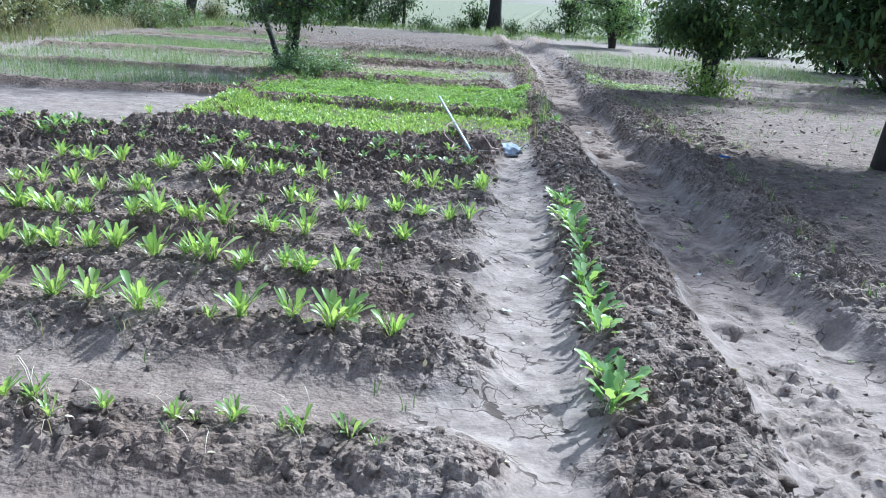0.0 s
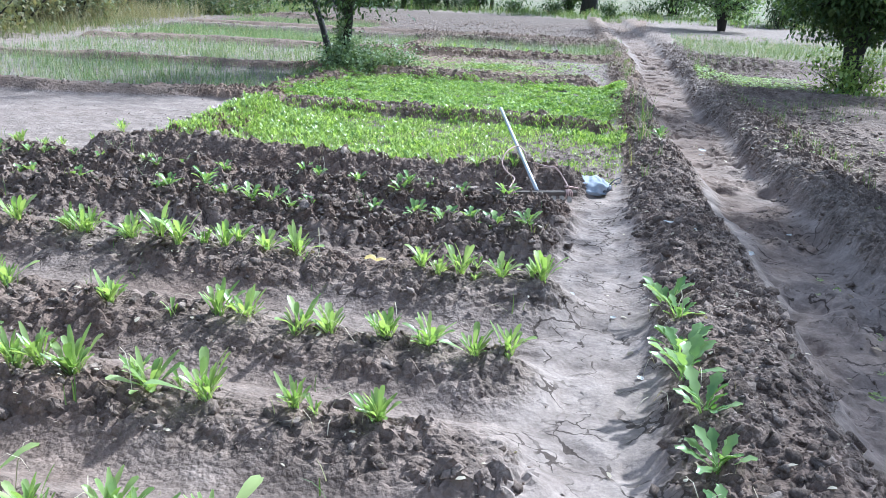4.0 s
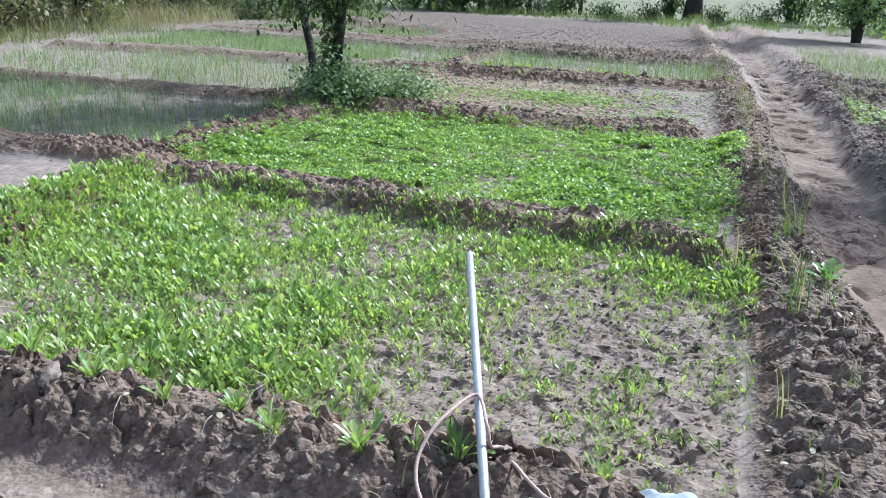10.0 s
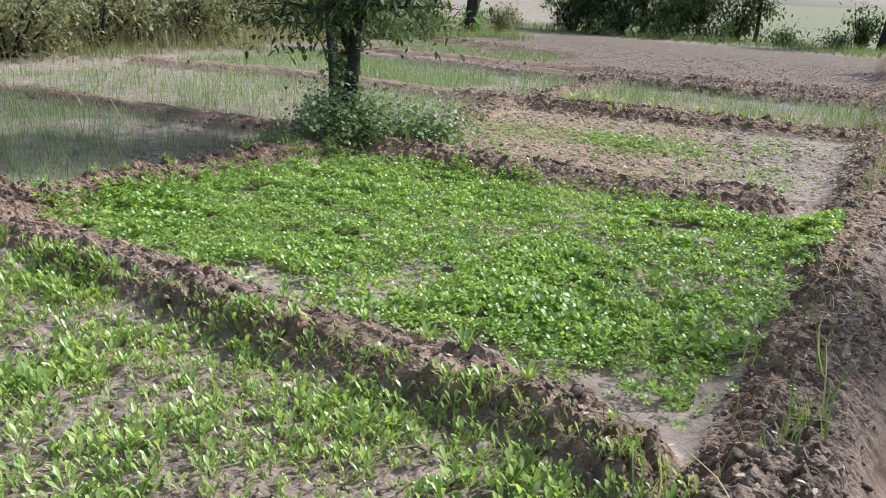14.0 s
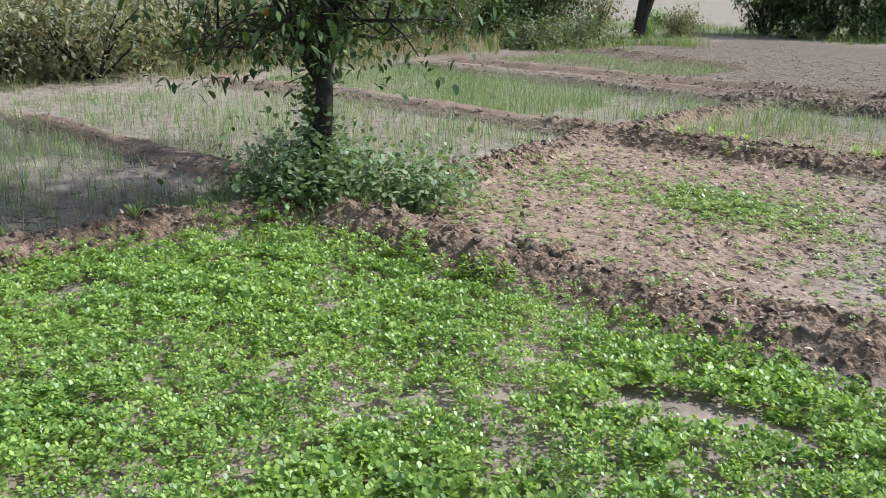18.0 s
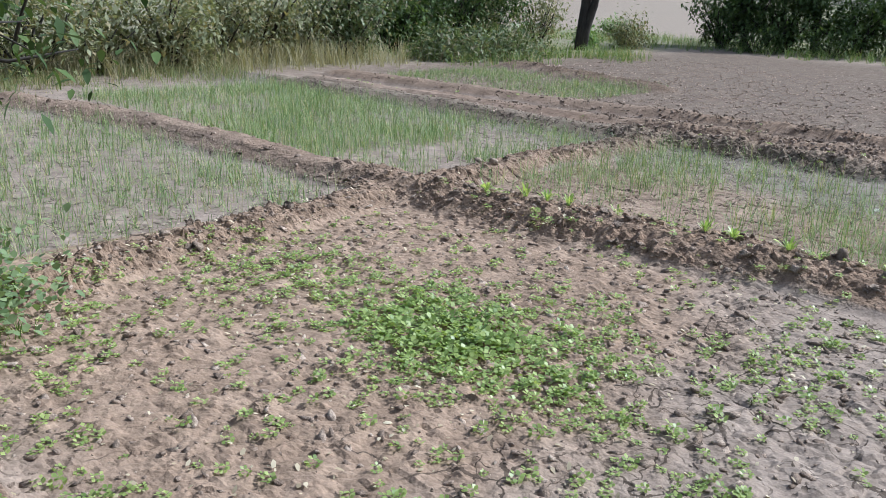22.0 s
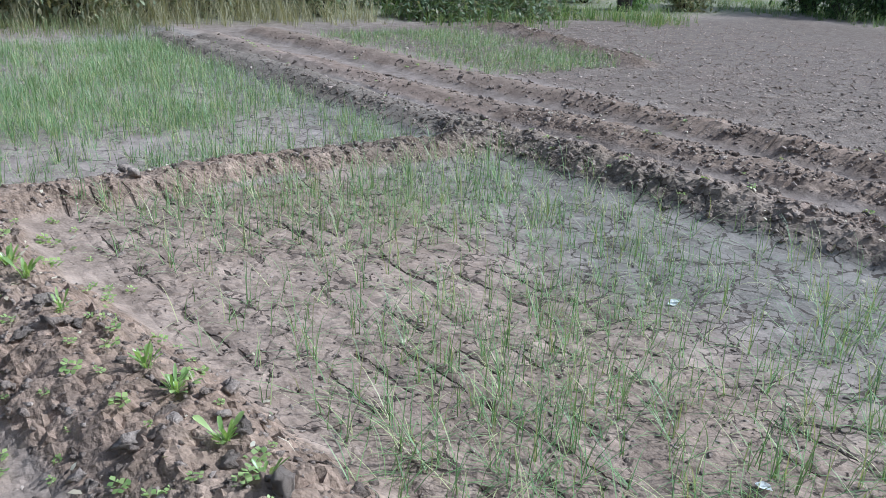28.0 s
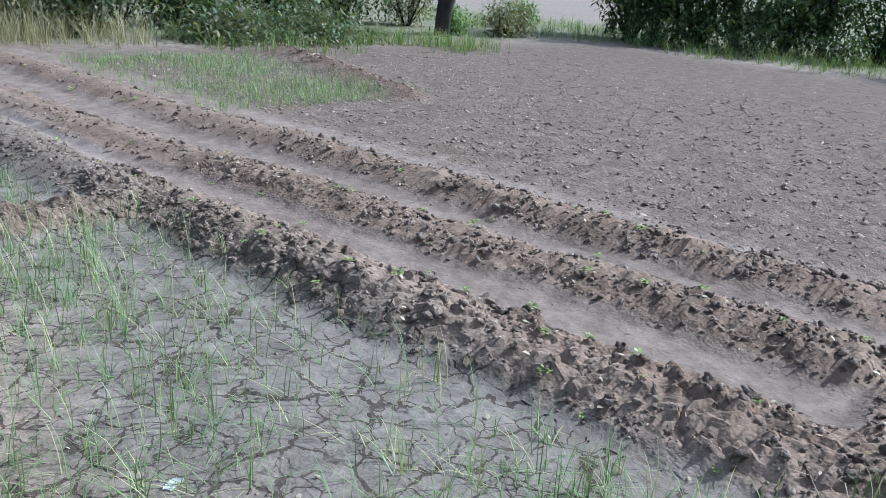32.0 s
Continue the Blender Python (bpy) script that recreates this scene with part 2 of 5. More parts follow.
def height(x, y):
    x, y = np.atleast_1d(np.asarray(x, float)), np.atleast_1d(np.asarray(y, float))
    ridge, ditch, right, ploughed = ground_parts(x, y)
    rough = smooth(0.02, 0.085, ridge)
    near = np.exp(-np.maximum(0, np.hypot(np.maximum(0, np.abs(x + 1.5) - 6), np.maximum(0, np.abs(y - 14) - 13))) / 6)
    wx, wy = x + 0.035 * fbm(x, y, 0.12, 2, 51), y + 0.035 * fbm(x, y, 0.12, 2, 57)
    t1, e1, g1 = blocks(wx, wy, 0.150, 5)
    t2, e2, g2 = blocks(wx, wy, 0.078, 6)
    t3, e3, g3 = blocks(wx, wy, 0.042, 8)
    heap = 0.055 * np.clip(t1 - 0.35, 0, 1) * e1 + 0.046 * np.clip(t2 - 0.15, 0, 1) * e2 + 0.020 * np.clip(t3, 0, 1) * e3
    weedy = (y > 15.4) * (y < 19.0) * (x > -3.2) * (x < 0.9)
    bed = 0.5 * (y > 9.2) * (y < 11.6) * (x > -2.6) * (x < 1.1) + 0.85 * right + 0.6 * weedy * smooth(-0.55, 0.1, fbm(x, y, 0.9, 2, 53)) + 0.75 * ploughed
    bed = bed + 0.30 * smooth(21.4, 20.9, y) * (y > 19.5) * (x > -3.3) * (x < 0.7)
    rough = rough * (0.12 + 0.88 * row_band(x, y))
    turned = smooth(6.95, 7.2, y) * smooth(8.5, 8.3, y) * smooth(1.0, 0.85, x) * (x > -4.4)
    amount = np.clip(rough * (0.75 + 0.9 * np.clip(fbm(x, y, 0.5, 2, 55) + 0.25, 0, 1)) + bed + 0.9 * turned + 0.07, 0, 1.5)
    amount = amount * along(y, (0, 6.8, 7.2, 8.8, 9.4, 14.0, 15.0, 40), (0.72, 0.75, 1.0, 1.0, 0.8, 0.72, 0.55, 0.5)) * (1 - 0.75 * smooth(3.4, 4.6, x)) * (1 - 0.5 * smooth(-4.0, -4.6, x))
    z = ridge * (1 - along(y, (0, 9, 15, 40), (0.12, 0.12, 0.2, 0.26)) * rough) - 0.010 * rough + heap * amount * (0.25 + 0.75 * near)
    z = z + 0.02 * fbm(x, y, 0.9, 3, 21) * near + 0.007 * fbm(x, y, 0.10, 3, 25) * near
    c3, r3 = cells(x + 0.05 * fbm(x, y, 0.2, 2, 11), y, 0.34, 9)
    z = z - 0.07 * ditch + 0.030 * ditch * fbm(x, y, 0.30, 3, 33) - 0.04 * ditch * smooth(0.40, 0.22, c3) * (r3 > 0.45) + 0.6 * heap * ditch * smooth(-0.05, 0.25, fbm(x, y, 0.5, 2, 35))
    path = (x > 0.85) * (y < 8.9) * (1 - rough)
    c4, r4 = cells(x, y, 0.24, 12)
    z = z - 0.014 * path * smooth(0.36, 0.2, c4) * (r4 > 0.5)
    z = z - 0.010 * onion_lines(x, y)
    return z


# ---- materials ----
def shader(name):
    m = bpy.data.materials.new(name)
    m.use_nodes = True
    nt = m.node_tree
    return m, nt, nt.nodes["Principled BSDF"], nt.nodes["Material Output"]


def node(nt, kind, **inputs):
    n = nt.nodes.new(kind)
    for key, value in inputs.items():
        n.inputs[key.replace("_", " ")].default_value = value
    return n


def mixed(nt, kind, a, b, fac):
    n = nt.nodes.new("ShaderNodeMix")
    n.data_type, n.blend_type = "RGBA", kind
    for sock, v in ((n.inputs[0], fac), (n.inputs[6], a), (n.inputs[7], b)):
        if isinstance(v, bpy.types.NodeSocket):
            nt.links.new(v, sock)
        elif isinstance(v, tuple):
            sock.default_value = (*v, 1)
        else:
            sock.default_value = v
    return n.outputs[2]


def ramp(nt, value, *stops):
    n = nt.nodes.new("ShaderNodeValToRGB")
    while len(n.color_ramp.elements) < len(stops):
        n.color_ramp.elements.new(0.5)
    for e, (p, c) in zip(n.color_ramp.elements, stops):
        e.position = p
        e.color = (*c, 1) if isinstance(c, tuple) else (c, c, c, 1)
    nt.links.new(value, n.inputs[0])
    return n.outputs[0]


def noise_of(nt, scale, detail=4.0, rough=0.6, at=None):
    n = node(nt, "ShaderNodeTexNoise", Scale=scale, Detail=detail, Roughness=rough)
    if at is not None:
        nt.links.new(at, n.inputs["Vector"])
    return n.outputs[0]


def sums(nt, op, a, b):
    n = nt.nodes.new("ShaderNodeMath")
    n.operation = op
    for sock, v in zip(n.inputs, (a, b)):
        if isinstance(v, bpy.types.NodeSocket):
            nt.links.new(v, sock)
        else:
            sock.default_value = v
    return n.outputs[0]


def soil_material():
    """Grey-brown alluvial earth: crumbly on the ridges, pale smooth silt with drying cracks on the flats."""
    m, nt, bsdf, out = shader("earth")
    at = nt.nodes.new("ShaderNodeTexCoord").outputs["Object"]

    def painted(key):
        n = nt.nodes.new("ShaderNodeAttribute")
        n.attribute_name = key
        return n.outputs["Fac"]

    def lumpy(scale, spread_by=1.0):
        n = node(nt, "ShaderNodeTexVoronoi", Scale=scale, Randomness=spread_by)
        nt.links.new(at, n.inputs["Vector"])
        return n.outputs["Distance"], n.outputs["Color"]

    silt, cover = painted("silt"), painted("cover")
    broad, mid, fine = noise_of(nt, 0.7, 3, at=at), noise_of(nt, 5, 5, 0.6, at), noise_of(nt, 70, 4, 0.7, at)
    blot = noise_of(nt, 16, 4, 0.6, at)
    big, big_tone = lumpy(24)
    small, small_tone = lumpy(58)
    clod = ramp(nt, mid, (0.25, (0.138, 0.105, 0.083)), (0.5, (0.212, 0.164, 0.132)), (0.75, (0.31, 0.246, 0.20)))
    clod = mixed(nt, "MIX", clod, (0.225, 0.155, 0.117), ramp(nt, broad, (0.48, 0.0), (0.68, 0.32)))
    tone = nt.nodes.new("ShaderNodeSeparateColor")
    nt.links.new(big_tone, tone.inputs[0])
    tone2 = nt.nodes.new("ShaderNodeSeparateColor")
    nt.links.new(small_tone, tone2.inputs[0])
    clod = mixed(nt, "MULTIPLY", clod, ramp(nt, tone.outputs[0], (0.0, 0.75), (1.0, 1.22)), 1.0)
    clod = mixed(nt, "MULTIPLY", clod, ramp(nt, tone2.outputs[0], (0.0, 0.78), (1.0, 1.2)), 1.0)
    crust = ramp(nt, mid, (0.25, (0.195, 0.153, 0.126)), (0.5, (0.278, 0.222, 0.185)), (0.75, (0.368, 0.300, 0.253)))
    crust = mixed(nt, "MULTIPLY", crust, ramp(nt, blot, (0.3, 0.80), (0.6, 1.08)), 1.0)
    both = mixed(nt, "MIX", clod, crust, silt)
    both = mixed(nt, "OVERLAY", both, ramp(nt, fine, (0.32, 0.3), (0.68, 0.7)), 0.38)
    # blue-grey darkening: damp silt and tree shade put into the soil colour
    both = mixed(nt, "MIX", both, mixed(nt, "MULTIPLY", both, (0.72, 0.77, 0.775), 1.0), painted("damp_shade"))
    both = mixed(nt, "MIX", both, mixed(nt, "MULTIPLY", both, (1.03, 0.93, 0.83), 1.0), painted("rust"))
    # brown darkening: moist earth, plus tree shade put into the soil colour
    both = mixed(nt, "MIX", both, mixed(nt, "MULTIPLY", both, (0.74, 0.675, 0.63), 1.0), painted("moist_shade"))
    far_grass = ramp(nt, mid, (0.3, (0.11, 0.13, 0.065)), (0.5, (0.19, 0.18, 0.11)), (0.7, (0.25, 0.25, 0.15)))
    both = mixed(nt, "MIX", both, far_grass, cover)
    # drying cracks, gently winding, of two sizes
    bend = nt.nodes.new("ShaderNodeVectorMath")
    bend.operation = "MULTIPLY_ADD"
    wob = node(nt, "ShaderNodeTexNoise", Scale=7.0, Detail=4.0)
    nt.links.new(at, wob.inputs["Vector"])
    nt.links.new(wob.outputs["Color"], bend.inputs[0])
    bend.inputs[1].default_value = (0.15, 0.15, 0.15)
    nt.links.new(at, bend.inputs[2])
    dried = painted("dried")

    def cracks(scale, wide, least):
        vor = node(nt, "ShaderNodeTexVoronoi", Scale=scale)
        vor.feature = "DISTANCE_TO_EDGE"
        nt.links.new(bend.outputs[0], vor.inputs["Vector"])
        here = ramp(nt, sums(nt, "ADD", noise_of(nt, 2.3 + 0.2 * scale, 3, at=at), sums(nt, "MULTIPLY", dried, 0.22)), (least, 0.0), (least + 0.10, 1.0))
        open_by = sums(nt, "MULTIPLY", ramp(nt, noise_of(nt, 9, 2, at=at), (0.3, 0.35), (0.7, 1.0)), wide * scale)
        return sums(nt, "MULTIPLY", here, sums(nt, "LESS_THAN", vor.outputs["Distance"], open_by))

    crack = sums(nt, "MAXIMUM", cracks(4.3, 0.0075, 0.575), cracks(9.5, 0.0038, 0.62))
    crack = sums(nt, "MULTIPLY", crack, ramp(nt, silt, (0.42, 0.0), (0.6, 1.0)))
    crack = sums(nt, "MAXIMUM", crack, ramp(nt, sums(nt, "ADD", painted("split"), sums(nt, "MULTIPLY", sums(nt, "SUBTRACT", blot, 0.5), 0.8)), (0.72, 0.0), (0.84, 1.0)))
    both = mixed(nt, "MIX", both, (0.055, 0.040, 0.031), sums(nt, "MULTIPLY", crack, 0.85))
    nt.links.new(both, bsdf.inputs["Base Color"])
    bsdf.inputs["Roughness"].default_value = 0.92
    bsdf.inputs["Specular IOR Level"].default_value = 0.16
    rough_part = sums(nt, "ADD", sums(nt, "MULTIPLY", big, 0.24), sums(nt, "MULTIPLY", small, 0.22))
    rough_part = sums(nt, "SUBTRACT", rough_part, sums(nt, "MULTIPLY", noise_of(nt, 26, 5, 0.55, at), 0.9))
    rough_part = sums(nt, "MULTIPLY", rough_part, sums(nt, "SUBTRACT", 1.10, silt))
    calm = sums(nt, "ADD", sums(nt, "MULTIPLY", blot, 0.38), sums(nt, "ADD", sums(nt, "MULTIPLY", mid, 0.5), sums(nt, "MULTIPLY", fine, 0.02)))
    relief = sums(nt, "SUBTRACT", sums(nt, "SUBTRACT", calm, rough_part), sums(nt, "MULTIPLY", crack, 0.6))
    bump = node(nt, "ShaderNodeBump", Strength=1.0, Distance=0.026)
    nt.links.new(relief, bump.inputs["Height"])
    nt.links.new(bump.outputs[0], bsdf.inputs["Normal"])
    return m


def clod_material(name="clod_earth", wet=1.0):
    m, nt, bsdf, out = shader(name)
    at = nt.nodes.new("ShaderNodeTexCoord").outputs["Object"]
    geo = nt.nodes.new("ShaderNodeNewGeometry")
    grain, coarse = noise_of(nt, 190, 5, 0.75, at), noise_of(nt, 55, 5, 0.7, at)
    c = ramp(nt, geo.outputs["Random Per Island"], (0.0, (0.158 * wet, 0.119 * wet, 0.094 * wet)), (0.6, (0.24 * wet, 0.184 * wet, 0.147 * wet)), (1.0, (0.36 * wet, 0.286 * wet, 0.234 * wet)))
    c = mixed(nt, "OVERLAY", c, ramp(nt, coarse, (0.3, 0.25), (0.7, 0.78)), 0.7)
    nt.links.new(c, bsdf.inputs["Base Color"])
    bsdf.inputs["Roughness"].default_value = 0.95
    bsdf.inputs["Specular IOR Level"].default_value = 0.1
    bump = node(nt, "ShaderNodeBump", Strength=1.0, Distance=0.012)
    nt.links.new(sums(nt, "ADD", coarse, sums(nt, "MULTIPLY", grain, 0.5)), bump.inputs["Height"])
    nt.links.new(bump.outputs[0], bsdf.inputs["Normal"])
    return m


def leaf_material(name, low, high, glow=0.4, gloss=0.5, by_island=True, dry=None, sheen=0.45):
    """Thin leaves that let light through; each leaf or plant has its own shade."""
    m, nt, bsdf, out = shader(name)
    if by_island:
        own = nt.nodes.new("ShaderNodeNewGeometry").outputs["Random Per Island"]
    else:
        own = nt.nodes.new("ShaderNodeObjectInfo").outputs["Random"]
    at = nt.nodes.new("ShaderNodeTexCoord").outputs["Object"]
    patch = noise_of(nt, 2.2, 3, at=at)
    both = sums(nt, "ADD", sums(nt, "MULTIPLY", own, 0.6), sums(nt, "MULTIPLY", patch, 0.4))
    c = ramp(nt, both, (0.15, low), (0.75, high))
    if dry:
        c = mixed(nt, "MIX", c, dry, ramp(nt, own, (0.76, 0.0), (0.80, 0.85)))
    nt.links.new(c, bsdf.inputs["Base Color"])
    bsdf.inputs["Roughness"].default_value = gloss
    bsdf.inputs["Specular IOR Level"].default_value = sheen
    thin = nt.nodes.new("ShaderNodeBsdfTranslucent")
    warm = mixed(nt, "MULTIPLY", c, (1.25, 1.25, 0.55), 1.0)
    nt.links.new(warm, thin.inputs["Color"])
    mix = nt.nodes.new("ShaderNodeMixShader")
    mix.inputs[0].default_value = glow
    nt.links.new(bsdf.outputs[0], mix.inputs[1])
    nt.links.new(thin.outputs[0], mix.inputs[2])
    nt.links.new(mix.outputs[0], out.inputs["Surface"])
    return m


def plain_material(name, low, high, scale=20.0, rough=0.7, metal=0.0, bump_by=0.004, stretch=(1, 1, 1)):
    m, nt, bsdf, out = shader(name)
    at = nt.nodes.new("ShaderNodeTexCoord").outputs["Object"]
    mp = nt.nodes.new("ShaderNodeMapping")
    mp.inputs["Scale"].default_value = stretch
    nt.links.new(at, mp.inputs[0])
    grain = noise_of(nt, scale, 5, 0.65, mp.outputs[0])
    nt.links.new(ramp(nt, grain, (0.3, low), (0.7, high)), bsdf.inputs["Base Color"])
    bsdf.inputs["Roughness"].default_value, bsdf.inputs["Metallic"].default_value = rough, metal
    bump = node(nt, "ShaderNodeBump", Strength=0.7, Distance=bump_by)
    nt.links.new(grain, bump.inputs["Height"])
    nt.links.new(bump.outputs[0], bsdf.inputs["Normal"])
    return m


EARTH = soil_material()
CLOD = clod_material()
PALE_CLOD = clod_material("dry_pale_clod_earth", 1.35)
MOIST_CLOD = clod_material("moist_clod_earth", 0.86)
LITTER = leaf_material("dead_leaf", (0.10, 0.07, 0.045), (0.34, 0.26, 0.17), 0.15, 0.8)
CREEPER = leaf_material("creeper_leaf", (0.08, 0.135, 0.055), (0.27, 0.345, 0.18), 0.32, 0.5)
STRAW = leaf_material("straw", (0.30, 0.24, 0.16), (0.60, 0.53, 0.40), 0.2, 0.7)
BARK = plain_material("bark", (0.016, 0.014, 0.012), (0.055, 0.047, 0.039), 14, 0.9, bump_by=0.015, stretch=(1, 1, 0.25))
SPINACH = leaf_material("spinach_leaf", (0.19, 0.30, 0.09), (0.47, 0.57, 0.24), 0.48, 0.28, by_island=False)
SPINACH_BED = leaf_material("spinach_seedling_leaf", (0.11, 0.205, 0.045), (0.47, 0.57, 0.20), 0.44, 0.24)
FENUGREEK = leaf_material("fenugreek_leaf", (0.07, 0.17, 0.032), (0.41, 0.53, 0.135), 0.42, 0.4)
MUSTARD = leaf_material("mustard_leaf", (0.13, 0.24, 0.08), (0.40, 0.53, 0.22), 0.4, 0.24, by_island=False)
ONION = leaf_material("onion_blade", (0.09, 0.17, 0.06), (0.30, 0.39, 0.17), 0.25, 0.45, dry=(0.45, 0.42, 0.22))
GRASS = leaf_material("grass_blade", (0.08, 0.15, 0.04), (0.22, 0.30, 0.10), 0.35, 0.6, dry=(0.40, 0.36, 0.20))
DRYGRASS = leaf_material("dry_grass_blade", (0.22, 0.20, 0.11), (0.40, 0.36, 0.23), 0.3, 0.7)
HEDGE = leaf_material("hedge_leaf", (0.055, 0.085, 0.04), (0.20, 0.245, 0.125), 0.3, 0.55, dry=(0.24, 0.21, 0.15))
TREELEAF = leaf_material("tree_leaf", (0.028, 0.055, 0.022), (0.105, 0.155, 0.055), 0.26, 0.6, sheen=0.2)
VINE = leaf_material("vine_leaf", (0.08, 0.15, 0.05), (0.26, 0.36, 0.15), 0.38, 0.5)
SCRUB = leaf_material("scrub_leaf", (0.10, 0.12, 0.065), (0.33, 0.34, 0.21), 0.3, 0.7, dry=(0.28, 0.23, 0.13))


# ---- meshes from arrays ----
def mesh_of(name, V, F, material, smooth_faces=False):
    me = bpy.data.meshes.new(name)
    V, F = np.asarray(V, np.float32), np.asarray(F, np.int32)
    k = F.shape[1]
    me.vertices.add(len(V))
    me.vertices.foreach_set("co", V.ravel())
    me.loops.add(F.size)
    me.loops.foreach_set("vertex_index", F.ravel())
    me.polygons.add(len(F))
    me.polygons.foreach_set("loop_start", np.arange(0, F.size, k, dtype=np.int32))
    me.polygons.foreach_set("loop_total", np.full(len(F), k, np.int32))
    if smooth_faces:
        me.polygons.foreach_set("use_smooth", np.ones(len(F), bool))
    me.update(calc_edges=True)
    me.materials.append(material)
    return me


def turns(rz, tilt=None, lean=None):
    """Rotation matrices: tilt about x, then turn about z."""
    n = len(rz)
    tilt = np.zeros(n) if tilt is None else tilt
    c, s, ct, st = np.cos(rz), np.sin(rz), np.cos(tilt), np.sin(tilt)
    M = np.zeros((n, 3, 3))
    M[:, 0, 0], M[:, 0, 1], M[:, 0, 2] = c, -s * ct, s * st
    M[:, 1, 0], M[:, 1, 1], M[:, 1, 2] = s, c * ct, -c * st
    M[:, 2, 1], M[:, 2, 2] = st, ct
    return M


def many(V, F, at, rz, size, tilt=None):
    """Copies of one small shape, joined: (verts, faces). size: n or n x 3."""
    V, F, at = np.asarray(V, float), np.asarray(F), np.asarray(at, float)
    size = np.asarray(size, float)
    size = size[:, None] * np.ones(3) if size.ndim == 1 else size
    W = np.einsum("nij,nkj->nki", turns(np.asarray(rz), tilt), V[None] * size[:, None, :]) + at[:, None, :]
    return W.reshape(-1, 3), (F[None] + (np.arange(len(at)) * len(V))[:, None, None]).reshape(-1, F.shape[1])


def joined(*pairs):
    V, F, n = [], [], 0
    for v, f in pairs:
        V.append(v)
        F.append(f + n)
        n += len(v)
    return np.concatenate(V), np.concatenate(F)


def tube(points, radii, sides=8):
    V, F = [], []
    pts = [Vector(p) for p in points]
    for i, p in enumerate(pts):
        d = (pts[min(i + 1, len(pts) - 1)] - pts[max(i - 1, 0)]).normalized()
        a = d.orthogonal().normalized() if i == 0 else (a - d * a.dot(d)).normalized()
        b = d.cross(a)
        for k in range(sides):
            w = 2 * math.pi * k / sides
            V.append(p + (a * math.cos(w) + b * math.sin(w)) * radii[i])
    for i in range(len(pts) - 1):
        for k in range(sides):
            l = (k + 1) % sides
            F.append((i * sides + k, i * sides + l, (i + 1) * sides + l, (i + 1) * sides + k))
    V.append(pts[-1] + d * radii[-1] * 0.5)
    V.append(pts[0] - d * radii[0] * 0.3)
    top, n = len(V) - 2, len(pts) * sides
    for k in range(sides):
        l = (k + 1) % sides
        F.append((n - sides + k, n - sides + l, top, top))
        F.append((l, k, top + 1, top + 1))
    return np.array([tuple(v) for v in V]), np.array(F)


def quad_to_tri(V, F):
    a, b = F[:, [0, 1, 2]], F[:, [0, 2, 3]]
    T = np.concatenate([a, b])
    return V, T[(T[:, 0] != T[:, 1]) & (T[:, 1] != T[:, 2]) & (T[:, 2] != T[:, 0])]


def thing(name, label, category, at=(0, 0, 0), group="", kind=""):
    ob = new(name)
    ob.empty_display_size = 0.05
    ob.location = at
    return tagged(ob, label, category, group, kind)


def part(name, me, parent, label=""):
    ob = new(name, me)
    ob.parent = parent
    return tagged(ob, label)


rng = np.random.default_rng(11)

# leaf shapes: a blade rising along +y, bending down, with a fold along its rib
def leaf_shape(width, arch, steps=4, stalk=0.25, tip=0.9, fold=0.25, wave=0.0, peak=0.8):
    V, F, y, z = [], [], 0.0, 0.0
    for i in range(steps + 1):
        s = i / steps
        if s < stalk:
            w = 0.05
        else:
            q = (s - stalk) / (1 - stalk)
            w = width * (math.sin(math.pi * min(1, q ** peak * tip + 0.08)) ** 0.8 if q < 1 else 0.36)
        y += math.sin(0.12 + arch * 1.5 * s) / steps if i else 0.0
        z += math.cos(0.12 + arch * 1.5 * s) / steps if i else 0.0
        lift = w * fold + wave * math.sin(9 * s)
        V += [(-w / 2, y, z + lift), (0, y, z), (w / 2, y, z + lift)]
        if i:
            n = 3 * i
            F += [(n - 3, n - 2, n + 1, n), (n - 2, n - 1, n + 2, n + 1)]
    return np.array(V), np.array(F)


# ---- the ground: one sheet, fine where the camera walks, out to the horizon ----
def spread(lo, hi, step, far, grow=1.13):
    mid = list(np.arange(lo, hi, step))
    a, s = [], step
    p = lo
    while p > -far:
        s *= grow
        p -= s
        a.append(p)
    b, s, p = [], step, mid[-1]
    while p < far:
        s *= grow
        p += s
        b.append(p)
    return np.array(a[::-1] + mid + b)


